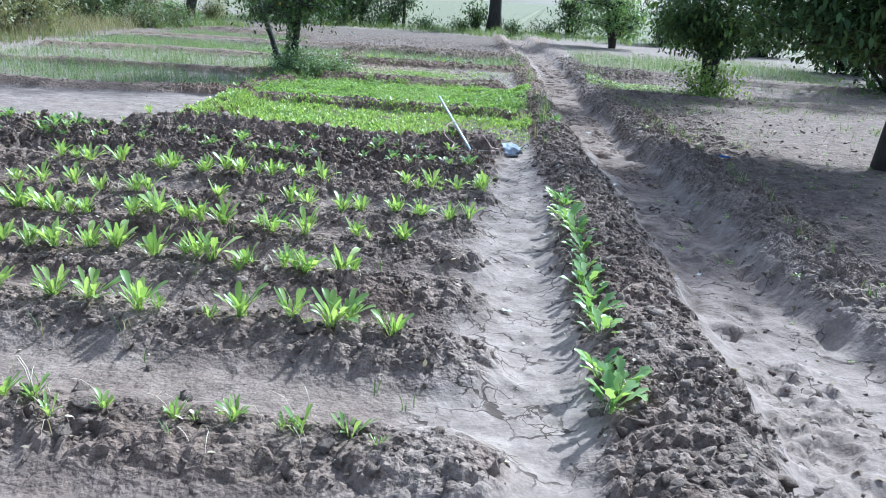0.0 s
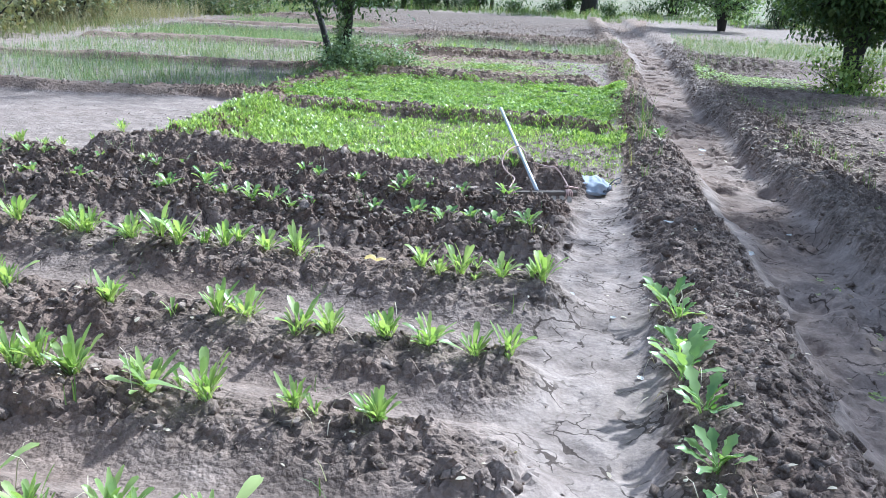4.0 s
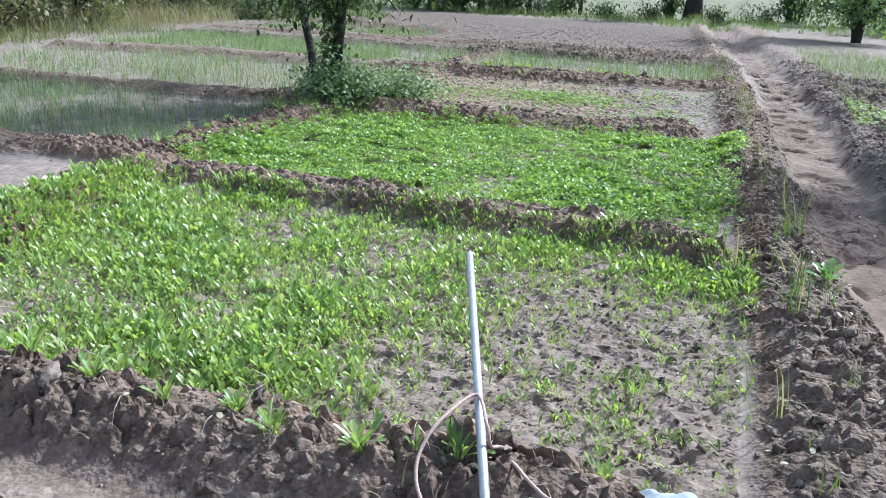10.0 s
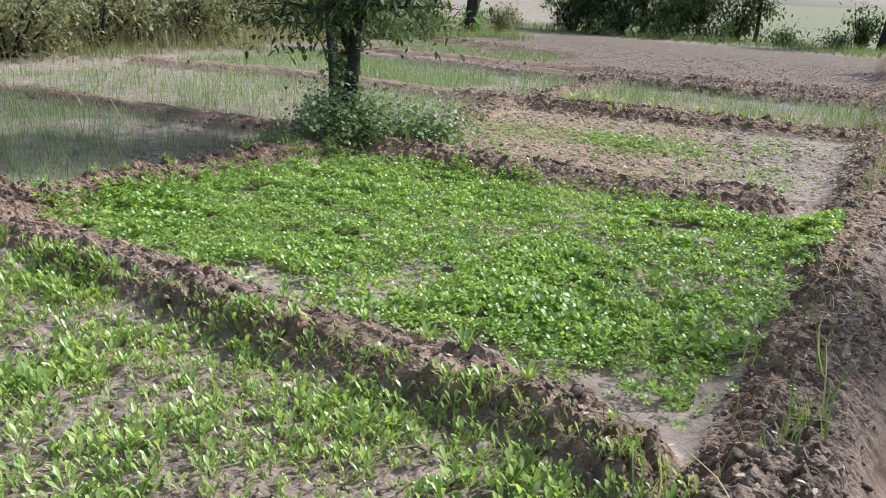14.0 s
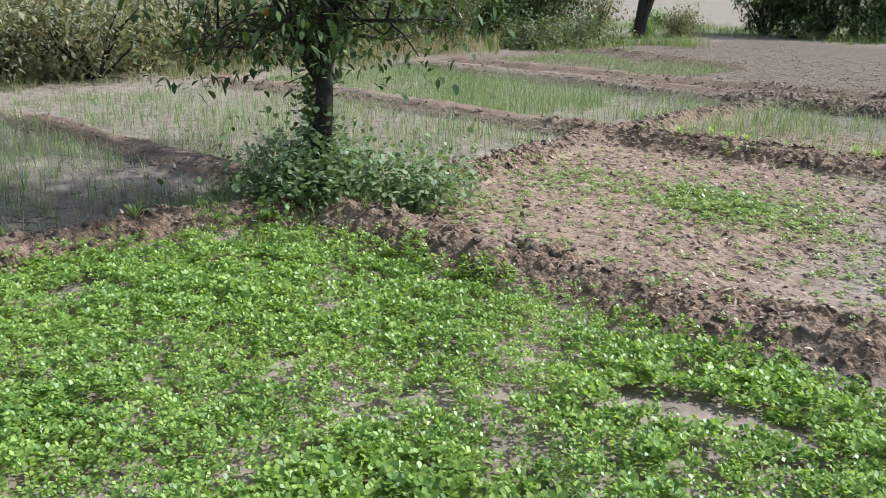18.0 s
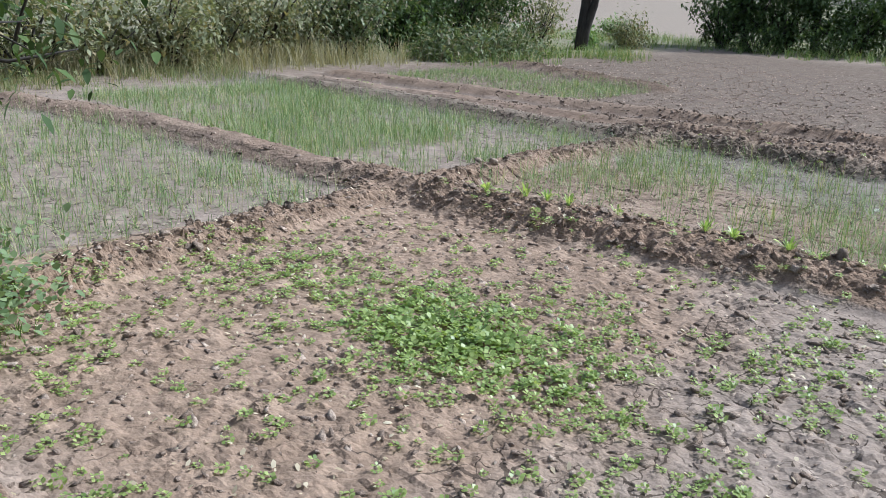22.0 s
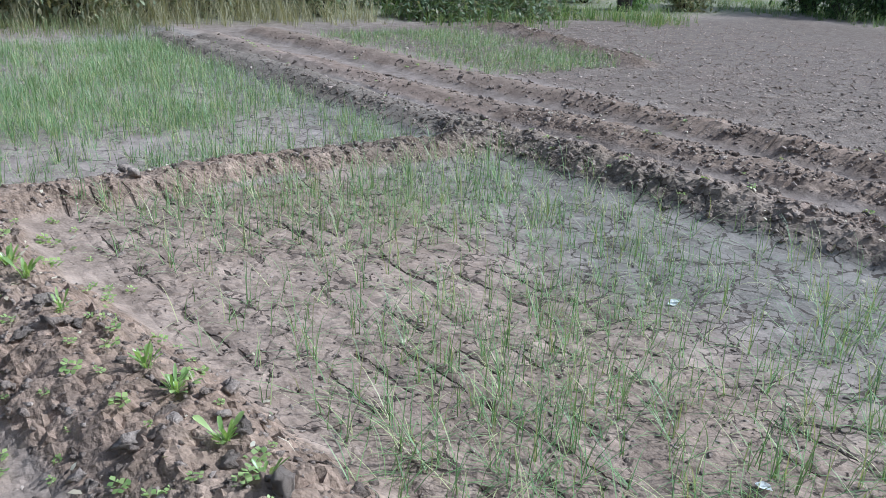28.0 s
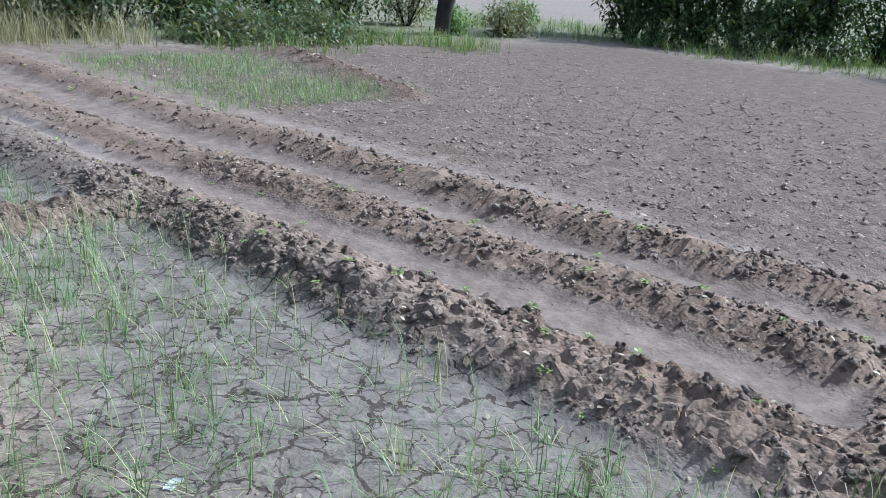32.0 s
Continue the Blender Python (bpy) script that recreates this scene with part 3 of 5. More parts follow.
def build_ground():
    left = spread(-9.6, -4.0, 0.07, 900.0, 1.15)
    near = spread(-4.0, 3.0, 0.0165, 900.0, 1.06)
    gx = np.concatenate([left[left < -4.03], near[near > -4.01]])
    gy = spread(2.2, 14.0, 0.0165, 900.0, 1.12)
    gy = np.concatenate([gy[gy < 14.0], np.arange(14.0, 19.5, 0.0185)])
    far = spread(19.5, 23.2, 0.021, 900.0, 1.07)
    gy = np.concatenate([gy, far[far >= 19.49]])
    X, Y = np.meshgrid(gx, gy)
    x, y = X.ravel(), Y.ravel()
    z = height(x, y)
    nx, ny = len(gx), len(gy)
    i = (np.arange(ny - 1)[:, None] * nx + np.arange(nx - 1)[None]).ravel()
    F = np.stack([i, i + 1, i + nx + 1, i + nx], 1)
    me = mesh_of("ground", np.stack([x, y, z], 1), F, EARTH, True)
    ridge, ditch, right, ploughed = ground_parts(x, y)
    split = onion_lines(x, y)
    band = row_band(x, y)
    calm = ((ridge < 0.055) | (band < 0.3)) & (right < 0.3) & ~((y > 15.3) & (y < 21.2) & (x > -3.4) & (x < 0.8)) & ~((y > 9.2) & (y < 11.7) & (x < 1.1))
    me.polygons.foreach_set("use_smooth", calm[F].all(1) | (y[F[:, 0]] > 26) | (x[F[:, 0]] < -4.1) | (x[F[:, 0]] > 3.6))
    edge = np.where(y < 8.8, 1.0, 0.45)
    flat = 1 - smooth(0.03 * edge, 0.10 * edge, ridge + 0.05 * edge * fbm(x, y, 0.3, 3, 91))
    silt = flat * (1 - 0.75 * right * (1 - ditch)) * (1 - 0.8 * ploughed)
    rows = (y < 9.2) * smooth(1.0, 0.85, x)
    silt = np.maximum(silt, 0.95 * (1 - band))
    silt = np.maximum(silt, (0.65 * smooth(21.8, 22.4, y) + 0.27 * smooth(14.0, 14.6, y) * smooth(22, 21.8, y) * (x > -4.2) + 0.35 * smooth(-3.9, -4.4, x)) * (1 - ploughed))
    silt = np.maximum(silt, along(y, (0, 8, 11, 40), (0.75, 0.7, 0.5, 0.5)) * ditch) * (1 - 0.5 * rows) * (1 - 0.22 * (y > 15.4) * (y < 19.0) * (x > -3.2)) * (1 - 0.18 * smooth(21.2, 20.7, y) * (y > 19.1) * (x < 0.8)) * (1 - 0.35 * (y > 9.2) * (y < 11.6) * (x < 1.1)) * (1 + 0.5 * fbm(x, y, 0.8, 3, 93))
    cover = np.maximum(smooth(38, 41, y), smooth(-10.3, -12, x) * smooth(18, 16, y)) 
    cover = np.maximum(cover, 0.8 * smooth(-11.5, -13, x)) * (1 - 0.25 * fbm(x, y, 5, 3, 95))
    cover = np.maximum(cover, 0.55 * smooth(8, 12, x))
    cover = cover * (1 - 0.85 * smooth(43, 46, y) * (x < 1 - 0.52 * (y - 15)) * (x > 1 - 1.3 * (y - 15)))
    dried = ((0.5 + 0.4 * smooth(20.6, 21.2, y)) * (y > 19.5) * (y < 22.6) * (x < 0.8) + 0.6 * (y > 15.3) * (y < 19.0) * (x > -0.6) * (x < 1.0) + 0.55 * (y > 12) * (y < 19) * (x < -3.2) + 0.45 * (y < 8.9) * (x < 1.5) + 0.4 * ditch) * 1.0
    spot = fbm(x, y, 1.1, 3, 97)
    # tree shade painted blue-grey: bed's north end, and onions left of the field tree
    damp_shade = smooth(21.0, 21.9, y + 0.9 * spot) * smooth(22.9, 22.5, y) * (x < 0.8) + 0.35 * smooth(12.0, 12.4, y) * smooth(14.9, 14.5, y) * (x < -3.2)
    # same blue-grey, weaker, over the ploughed field and the furrows before it
    damp_shade = damp_shade + 0.5 * ploughed + 0.3 * smooth(22.9, 23.2, y) * smooth(24.6, 24.3, y) * (x < 0.5)
    moist_shade = smooth(0.03, 0.07, ridge) * (smooth(6.9, 7.2, y) * smooth(8.75, 8.5, y) * (x < 1.0) + 0.6 * smooth(1.0, 1.3, x) * smooth(2.2, 1.8, x) * smooth(9.6, 8.6, y)) * (0.9 + fbm(x, y, 0.3, 2, 99))
    rust = 0.75 * smooth(0.02, 0.06, ridge) * (y > 9.0) * (x < 1.2) + 0.8 * smooth(21.6, 20.9, y) * (y > 19.1) * (x > -3.3) * (x < 0.8) + smooth(0.7, -0.7, x + 1.5 * spot) * smooth(15.2, 15.8, y) * smooth(19.2, 18.6, y) * (x > -3.6) + smooth(-2.3, -2.7, x) * smooth(-3.9, -3.5, x) * (y > 9) * (y < 23) * smooth(0.02, 0.06, ridge)
    # ploughed field toned darker overall
    moist_shade = np.maximum(moist_shade, 0.6 * ploughed)
    # right of the ditch: dark weedy soil, with tree shade painted in
    moist_shade = np.maximum(moist_shade, 0.5 * right * (1 - ditch) * smooth(30, 24, y))
    # ditch: brown bed with the trees' shade painted in, fullest beyond y 9
    moist_shade = np.maximum(moist_shade, along(y, (4.6, 6, 9, 40), (0.2, 0.7, 1.1, 1.1)) * ditch * (0.9 + fbm(x, y, 0.8, 2, 103)))
    # seedling bed soil toned darker
    moist_shade = np.maximum(moist_shade, 0.35 * (y > 9.2) * (y < 11.6) * (x > -2.6) * (x < 1.1))
    moist_shade = np.maximum(moist_shade, 0.5 * smooth(0.02, 0.06, ridge) * (y > 9.0) * smooth(0.75, 1.0, x) * smooth(2.0, 1.7, x))
    moist_shade = np.maximum(moist_shade, 0.6 * smooth(22.8, 23.0, y) * smooth(24.9, 24.6, y) * (x < 0.5))
    moist_shade = np.maximum(moist_shade, 0.45 * smooth(14.5, 14.8, y) * smooth(16.0, 15.7, y) * smooth(0.03, 0.07, ridge) * (x < 0.8))
    moist_shade = np.maximum(moist_shade, 0.75 * (y < 9.0) * smooth(1.0, 0.7, x) * (0.8 + fbm(x, y, 0.7, 2, 101)))
    for key, v in (("silt", silt), ("cover", cover), ("dried", dried), ("damp_shade", damp_shade), ("rust", rust), ("moist_shade", moist_shade), ("split", split)):
        me.attributes.new(key, "FLOAT", "POINT").data.foreach_set("value", np.clip(v, 0, 1).astype(np.float32))
    return tagged(new("ground", me), "grey-brown farm soil heaped into ridges between vegetable beds", "ground", kind="structure")


ground = build_ground()


# ---- trees ----
def tree(name, at, stems, label, crown_r, crown_z, leaves, leaf_len, seed, low=0.0, group="", leafmat=None, vine=0, flat=1.0, fork=0.0, apart=(0, 0), leaf_form=None):
    """stems: list of (lean x, lean y, length, radius). A trunk with limbs and a crown of single leaves."""
    r = random.Random(seed)
    z0 = float(height(at[0], at[1])[0]) - 0.05
    top = thing(name, label, "tree", (at[0], at[1], z0), group)
    tips, wood = [], []
    for number, (lx, ly, ln, rad) in enumerate(stems):
        pts, rr = [], []
        n = 7
        first = 0.0 if number == 0 or (number == 1 and any(apart)) else fork
        start = Vector((stems[0][0], stems[0][1], stems[0][2])) * (first / stems[0][2])
        if number == 1:
            start += Vector((*apart, 0))
        for i in range(n + 1):
            s = i / n
            pts.append((start.x + (lx - start.x) * s + r.uniform(-0.025, 0.025) * (i > 0), start.y + (ly - start.y) * s + r.uniform(-0.025, 0.025) * (i > 0), first + (ln - first) * s))
            rr.append(rad * (1 - 0.6 * s) * (1.25 if i == 0 else 1))
        wood.append(tube(pts, rr, 9))
        for i in range(1, n + 1):
            if pts[i][2] < 0.65:
                continue
            for b in range(4 if pts[i][2] < 1.9 and low < 1.4 else 2):
                w, up = r.uniform(0, 6.28), r.uniform(0.15, 0.7) if pts[i][2] > 1.9 else r.uniform(-0.12, 0.5)
                reach = crown_r * r.uniform(0.45, 0.95) * (1 - 0.35 * i / n) * (0.62 if pts[i][2] < 1.7 else 1.0)
                p0 = Vector(pts[i])
                d = Vector((math.cos(w), math.sin(w), up * flat))
                bp = [p0 + d * reach * q + Vector((r.uniform(-1, 1), r.uniform(-1, 1), r.uniform(-1, 0.6))) * 0.08 * q * crown_r for q in (0, 0.33, 0.66, 1)]
                if bp[-1].z < low:
                    continue
                wood.append(tube(bp, [rr[i] * q for q in (0.55, 0.4, 0.25, 0.1)], 6))
                tips += bp[1:]
                for q in (0.4, 0.6, 0.8):
                    e = bp[0].lerp(bp[3], q)
                    f = e + Vector((r.uniform(-1, 1), r.uniform(-1, 1), r.uniform(-0.5, 0.7))) * crown_r * 0.35
                    if f.z > low:
                        wood.append(tube([e, e.lerp(f, 0.5) + Vector((0, 0, 0.03)), f], [0.012, 0.008, 0.004], 4))
                        tips += [e.lerp(f, 0.5), f, f]
    V, F = joined(*wood)
    part("trunk", mesh_of("trunk", V, F, BARK, True), top, "dark rough bark")
    g = np.random.default_rng(seed)
    tips = np.array([tuple(t) for t in tips])
    low_first = np.exp(-np.maximum(0, tips[:, 2] - 1.0) / 2.2) if len(stems) > 1 and leaves > 9000 else np.ones(len(tips))
    pick = g.choice(len(tips), leaves, p=low_first / low_first.sum())
    P = tips[pick] + g.normal(0, 0.16 * min(1.3, crown_r), (leaves, 3)) * (1, 1, 0.8)
    P = P[P[:, 2] > low - 0.1]
    n = len(P)
    V, F = many(*(leaf_form or LEAF_FLAT), P, g.uniform(0, 6.28, n), leaf_len * g.uniform(0.6, 1.25, n), g.uniform(-1.3, 0.5, n))
    part("crown", mesh_of("crown", V, F, leafmat or TREELEAF), top, "uneven dark green crown with gaps")
    if vine:
        k = vine
        w, hgt = g.uniform(0, 6.28, k), g.uniform(0, 1, k) ** 1.4
        rad = 0.05 + g.exponential(0.035, k) + (hgt < 0.25) * g.uniform(0, 0.35, k)
        P = np.stack([rad * np.cos(w), rad * np.sin(w), 0.08 + hgt * 1.05], 1)
        V, F = many(*LEAF_WIDE, P, g.uniform(0, 6.28, k), g.uniform(0.03, 0.06, k), g.uniform(-1.2, 0.4, k))
        part("vine", mesh_of("vine", V, F, CREEPER), top, "pale green creeper round the stem")
    return top


def bush(name, at, radius, tall, leaves, leaf_len, material, label, seed, group="", category="bush", stems=7, form=None):
    r = random.Random(seed)
    g = np.random.default_rng(seed)
    z0 = float(height(at[0], at[1])[0]) - 0.03
    top = thing(name, label, category, (at[0], at[1], z0), group)
    tips = []
    for i in range(stems):
        w, q = r.uniform(0, 6.28), r.uniform(0.2, 1)
        e = Vector((math.cos(w) * radius * q, math.sin(w) * radius * q, tall * r.uniform(0.55, 1.0)))
        mid = e * 0.5 + Vector((r.uniform(-1, 1), r.uniform(-1, 1), 0.3)) * 0.15 * radius
        V, F = tube([(0.05 * math.cos(w), 0.05 * math.sin(w), 0), mid, e], [0.003 + 0.015 * tall, 0.002 + 0.011 * tall, 0.002], 5)
        part("stem", mesh_of("stem", V, F, BARK, True), top)
        for j in range(7):
            s = r.uniform(0.15, 1)
            p = mid * (s * 2) if s < 0.5 else mid.lerp(e, s * 2 - 1)
            tips.append(tuple(p + Vector((r.uniform(-1, 1), r.uniform(-1, 1), r.uniform(-0.6, 0.8))) * 0.3 * radius))
    tips = np.array(tips)
    P = tips[g.integers(0, len(tips), leaves)] + g.normal(0, 0.14 * radius + 0.03, (leaves, 3))
    P[:, 2] = np.abs(P[:, 2]) + 0.01
    V, F = many(*(form or LEAF_FAR), P, g.uniform(0, 6.28, leaves), leaf_len * g.uniform(0.6, 1.3, leaves), g.uniform(-1.3, 0.8, leaves))
    part("foliage", mesh_of("foliage", V, F, material), top)
    return top


LEAF_FLAT = (np.array([(0, 0, 0), (-0.22, 0.35, 0.05), (0, 0.5, -0.02), (0.22, 0.35, 0.05), (-0.15, 0.75, -0.02), (0.15, 0.75, -0.02), (0, 1.0, -0.12)]),
             np.array([(0, 3, 2, 1), (1, 2, 6, 4), (2, 3, 5, 6)]))

LEAF_FAR = (np.array([(0, 0, 0), (-0.24, 0.5, 0.04), (0, 1.0, -0.12), (0.24, 0.5, 0.04)]), np.array([(0, 3, 2, 1)]))
LEAF_WIDE = (LEAF_FLAT[0] * (1.9, 1.0, 1.0), LEAF_FLAT[1])

first_tree = tree("field_tree", (-3.27, 15.3), [(0.45, -0.1, 4.3, 0.066), (-1.95, 1.75, 3.5, 0.052), (-0.8, -1.1, 3.3, 0.036), (1.0, 0.4, 3.6, 0.03)],
     "small dark-barked tree with creeper at its foot between the beds", 1.6, 2.4, 8500, 0.09, 5, low=0.8, vine=1500, fork=0.72, apart=(-0.26, 0.18))
tree("field_tree", (4.35, 17.0), [(-0.4, 0.0, 4.7, 0.11), (0.6, 0.2, 4.6, 0.095)], "low spreading dark green tree beside the ditch",
     1.7, 2.4, 17000, 0.10, 6, low=0.9)
tree("field_tree", (5.08, 10.0), [(0.2, 0.1, 4.8, 0.14), (-1.7, 0.2, 2.6, 0.105), (1.1, 0.1, 4.6, 0.10), (-0.7, -0.4, 4.4, 0.09)], "thick leaning tree with a dense dark crown beside the ditch",
     2.1, 2.6, 21000, 0.105, 7, low=1.3, fork=0.92)

# one ripe fruit hanging in the field tree
bm = bmesh.new()
bmesh.ops.create_uvsphere(bm, u_segments=16, v_segments=12, radius=0.036)
for v in bm.verts:
    v.co.z *= 0.92 - 0.08 * (v.co.z > 0.025)
CITRUS = plain_material("citrus_skin", (0.50, 0.27, 0.03), (0.66, 0.40, 0.06), 60, 0.45)
me = bpy.data.meshes.new("fruit")
bm.to_mesh(me)
bm.free()
me.materials.append(CITRUS)
me.polygons.foreach_set("use_smooth", np.ones(len(me.polygons), bool))
fruit = part("fruit", me, first_tree, "ripe yellow-orange citrus fruit")
fruit.location = (-0.15, -0.27, 1.17)


# ---- scenery round the field ----
WEST = "scrub along the field edge"
for i, (x, y, r, h, n, mat, words) in enumerate([
        (-10.9, 12.0, 1.3, 2.2, 1500, SCRUB, "dusty grey-green roadside scrub bush"),
        (-11.4, 14.6, 1.4, 2.3, 1700, SCRUB, "dusty grey-green roadside scrub bush"),
        (-11.5, 17.0, 1.3, 1.7, 1500, SCRUB, "dusty grey-green roadside scrub bush"),
        (-12.3, 19.2, 1.5, 2.3, 1700, SCRUB, "dry tangled scrub bush with thin stems"),
        (-12.5, 21.6, 1.3, 2.0, 1500, SCRUB, "dry tangled scrub bush with thin stems"),
        (-13.6, 23.9, 1.4, 2.1, 1600, SCRUB, "dry tangled scrub bush with thin stems"),
        (-13.2, 26.0, 1.0, 2.2, 2400, HEDGE, "dense green bush at the field corner"),
        (-14.6, 28.4, 1.5, 2.2, 2000, TREELEAF, "dark large-leaved bush at the field corner"),
        (-15.4, 31.0, 1.6, 2.3, 2000, TREELEAF, "dark large-leaved bush at the field corner"),
        (-16.6, 33.6, 1.6, 2.4, 1800, TREELEAF, "dark large-leaved bush at the field corner"),
        (-12.4, 28.0, 1.2, 0.38, 1300, HEDGE, "low green weeds on the field bank"),
        (-12.0, 29.6, 1.3, 0.38, 1300, HEDGE, "low green weeds on the field bank")]):
    bush("scrub_bush", (x, y), r * 1.1, h * 0.85, n * 2, 0.15 if mat is TREELEAF else 0.12, mat, words, 100 + i, WEST, stems=12)

for i, (x, y, r, h, mat) in enumerate([
        (-11.2, 13.3, 1.0, 1.2, SCRUB), (-11.7, 15.8, 1.0, 1.1, SCRUB), (-12.2, 18.1, 1.0, 1.2, SCRUB), (-12.6, 20.4, 1.0, 1.3, SCRUB), (-13.3, 22.8, 1.1, 1.4, SCRUB),
        (-13.8, 24.9, 1.0, 1.3, SCRUB), (-14.2, 26.9, 1.0, 1.5, HEDGE), (-15.2, 29.7, 1.1, 1.5, HEDGE), (-16.2, 32.3, 1.2, 1.6, SCRUB), (-15.6, 35.0, 1.2, 1.5, SCRUB), (-13.0, 36.0, 0.9, 0.9, SCRUB)]):
    bush("scrub_bush", (x, y), r, h, 2200, 0.11, mat, "low dusty scrub filling the field edge", 140 + i, WEST, stems=12)

NORTH = "trees beyond the ploughed field"
for i, (x, y, stems, r, n, low, words) in enumerate([
        (-13.2, 34.0, [(0.1, 0, 4.5, 0.16), (0.9, 0.2, 4.4, 0.13)], 1.8, 2500, 1.6, "grey double-trunked tree on the bank"),
        (-11.6, 40.2, [(0.2, 0, 4.6, 0.12), (-0.4, 0.1, 4.2, 0.09)], 2.0, 3800, 0.5, "dark leafy tree shading the field edge"),
        (-9.6, 40.8, [(-0.2, 0, 4.6, 0.13)], 1.9, 3800, 0.4, "dark leafy tree shading the field edge"),
        (-7.9, 42.0, [(0.2, 0, 4.6, 0.10)], 1.8, 3200, 0.5, "dark leafy tree shading the field edge"),
        (-5.9, 42.6, [(0.1, 0.1, 4.4, 0.08)], 1.3, 1800, 1.0, "slim leafy tree at the field edge"),
        (-1.45, 43.2, [(0.1, 0, 6.0, 0.36)], 2.6, 3000, 2.6, "thick old trunk at the end of the ditch"),
        (2.3, 47.0, [(0.2, 0, 5.0, 0.13), (0.8, 0.1, 5.0, 0.12)], 1.8, 2600, 1.2, "pair of slim dark trunks beyond the ditch"),
        (4.6, 46.0, [(0.2, 0, 5.0, 0.13)], 2.0, 3000, 0.9, "dark leafy tree beyond the ditch"),
        (3.75, 34.2, [(0.6, 0.1, 6.0, 0.12), (-1.0, 0, 5.5, 0.09)], 2.4, 6000, 0.4, "tall pale-leaved tree shading the plots"),
        (6.9, 42.0, [(0.2, 0, 4.6, 0.14)], 2.2, 4200, 0.4, "dark leafy tree beyond the ditch"),
        (9.5, 36.0, [(0.2, 0, 4.6, 0.14)], 2.2, 4200, 0.5, "dark leafy tree beyond the plots"),
        (10.5, 27.0, [(-0.2, 0, 4.6, 0.14)], 2.4, 4200, 0.8, "dark leafy tree beyond the plots"),
        (9.0, 20.5, [(-0.2, 0, 4.6, 0.14)], 2.4, 4200, 1.0, "dark leafy tree beyond the plots")]):
    tree("far_tree", (x, y), stems, words, r, 2.5, n, 0.17, 300 + i, low=low, group=NORTH, leafmat=VINE if i == 8 else None, leaf_form=LEAF_FAR)
for i, (x, y, r, h) in enumerate([(-10.6, 39.0, 1.2, 0.8), (-8.6, 39.6, 1.2, 0.8), (-6.9, 40.6, 1.0, 0.7), (-3.0, 42.0, 0.8, 0.6), (-0.4, 41.4, 0.8, 0.6), (1.2, 42.4, 0.7, 0.7),
                                  (-13.5, 34.6, 0.6, 0.7), (-17.4, 41.5, 0.7, 0.7), (-4.6, 41.0, 0.9, 0.6), (6.2, 38.6, 0.9, 1.3)]):
    bush("field_edge_bush", (x, y), r, h, 900, 0.12, VINE if i in (6, 7) else TREELEAF, "low dark bush on the bank at the field edge", 500 + i, "bushes at the field edge")
for i, (x, y, r, h, n) in enumerate([(-12.2, 40.0, 1.3, 1.9, 2000), (-10.4, 40.4, 1.4, 2.0, 2200), (-8.6, 41.4, 1.4, 2.0, 2200), (-6.6, 42.4, 1.1, 1.9, 1500), (2.6, 46.4, 1.3, 2.0, 1300),
                                     (5.0, 45.6, 1.6, 2.1, 1900), (7.2, 41.0, 1.6, 2.1, 2200), (9.6, 35.0, 1.8, 2.1, 2200), (10.2, 27.4, 1.8, 2.1, 2200), (9.0, 20.6, 1.6, 2.0, 1800), (-2.4, 43.6, 0.9, 1.7, 800)]):
    bush("hedge_bush", (x, y), r, h, n, 0.18, TREELEAF, "dark overhanging leafy bush below the field trees", 560 + i, "bushes at the field edge", stems=12)
bush("root_shoots", (4.3, 16.85), 0.75, 0.6, 1700, 0.085, SPINACH_BED, "lime-green leafy shoots round a tree foot", 21, category="bush", stems=12)
bush("root_shoots", (-3.0, 15.1), 0.70, 0.24, 3800, 0.042, CREEPER, "grey-green creeper mound round the tree foot", 22, category="bush", stems=14, form=LEAF_WIDE)
bush("root_shoots", (-2.6, 15.55), 0.55, 0.18, 2200, 0.040, CREEPER, "grey-green creeper mound round the tree foot", 23, category="bush", stems=12, form=LEAF_WIDE)


# ---- plants ----
def where(n, x0, x1, y0, y1, keep=None):
    x, y = rng.uniform(x0, x1, n), rng.uniform(y0, y1, n)
    if keep is not None:
        k = rng.uniform(0, 1, n) < keep(x, y)
        x, y = x[k], y[k]
    return x, y


def on_ground(x, y, sink=0.0):
    return np.stack([x, y, height(x, y) - sink], 1)


def rosette(shape, x, y, leaves, size, spread_by=0.75, jitter=0.012):
    """Leaf clumps: every plant is a ring of leaves leaning outward."""
    P = np.repeat(on_ground(x, y, 0.004), leaves, 0)
    n = len(P)
    P[:, :2] += rng.normal(0, jitter, (n, 2))
    s = np.repeat(size, leaves) * rng.uniform(0.6, 1.15, n)
    return many(*shape, P, rng.uniform(0, 6.28, n), s, rng.uniform(-spread_by, 0.1, n))


def stuff(name, pair, material, label, category):
    return tagged(new(name, mesh_of(name, *pair, material)), label, category, kind="stuff")


SPATULA = leaf_shape(0.185, 0.26, 8, 0.38, 0.84, 0.24, 0.014, 1.7)
SPATULA_B = leaf_shape(0.20, 0.52, 8, 0.42, 0.84, 0.24, 0.018, 1.7)
SPATULA_C = leaf_shape(0.12, 0.20, 7, 0.30, 0.9, 0.3, 0.0, 1.3)
SEEDLING = leaf_shape(0.25, 0.32, 4, 0.42, 0.82, 0.2, 0.0, 1.7)
BLADE = (np.array([(-0.02, 0, 0), (0.02, 0, 0), (0.018, 0.06, 0.38), (-0.018, 0.06, 0.38), (0.012, 0.20, 0.72), (-0.012, 0.20, 0.72), (0.002, 0.42, 0.95), (-0.002, 0.42, 0.95)]),
         np.array([(0, 1, 2, 3), (3, 2, 4, 5), (5, 4, 6, 7)]))

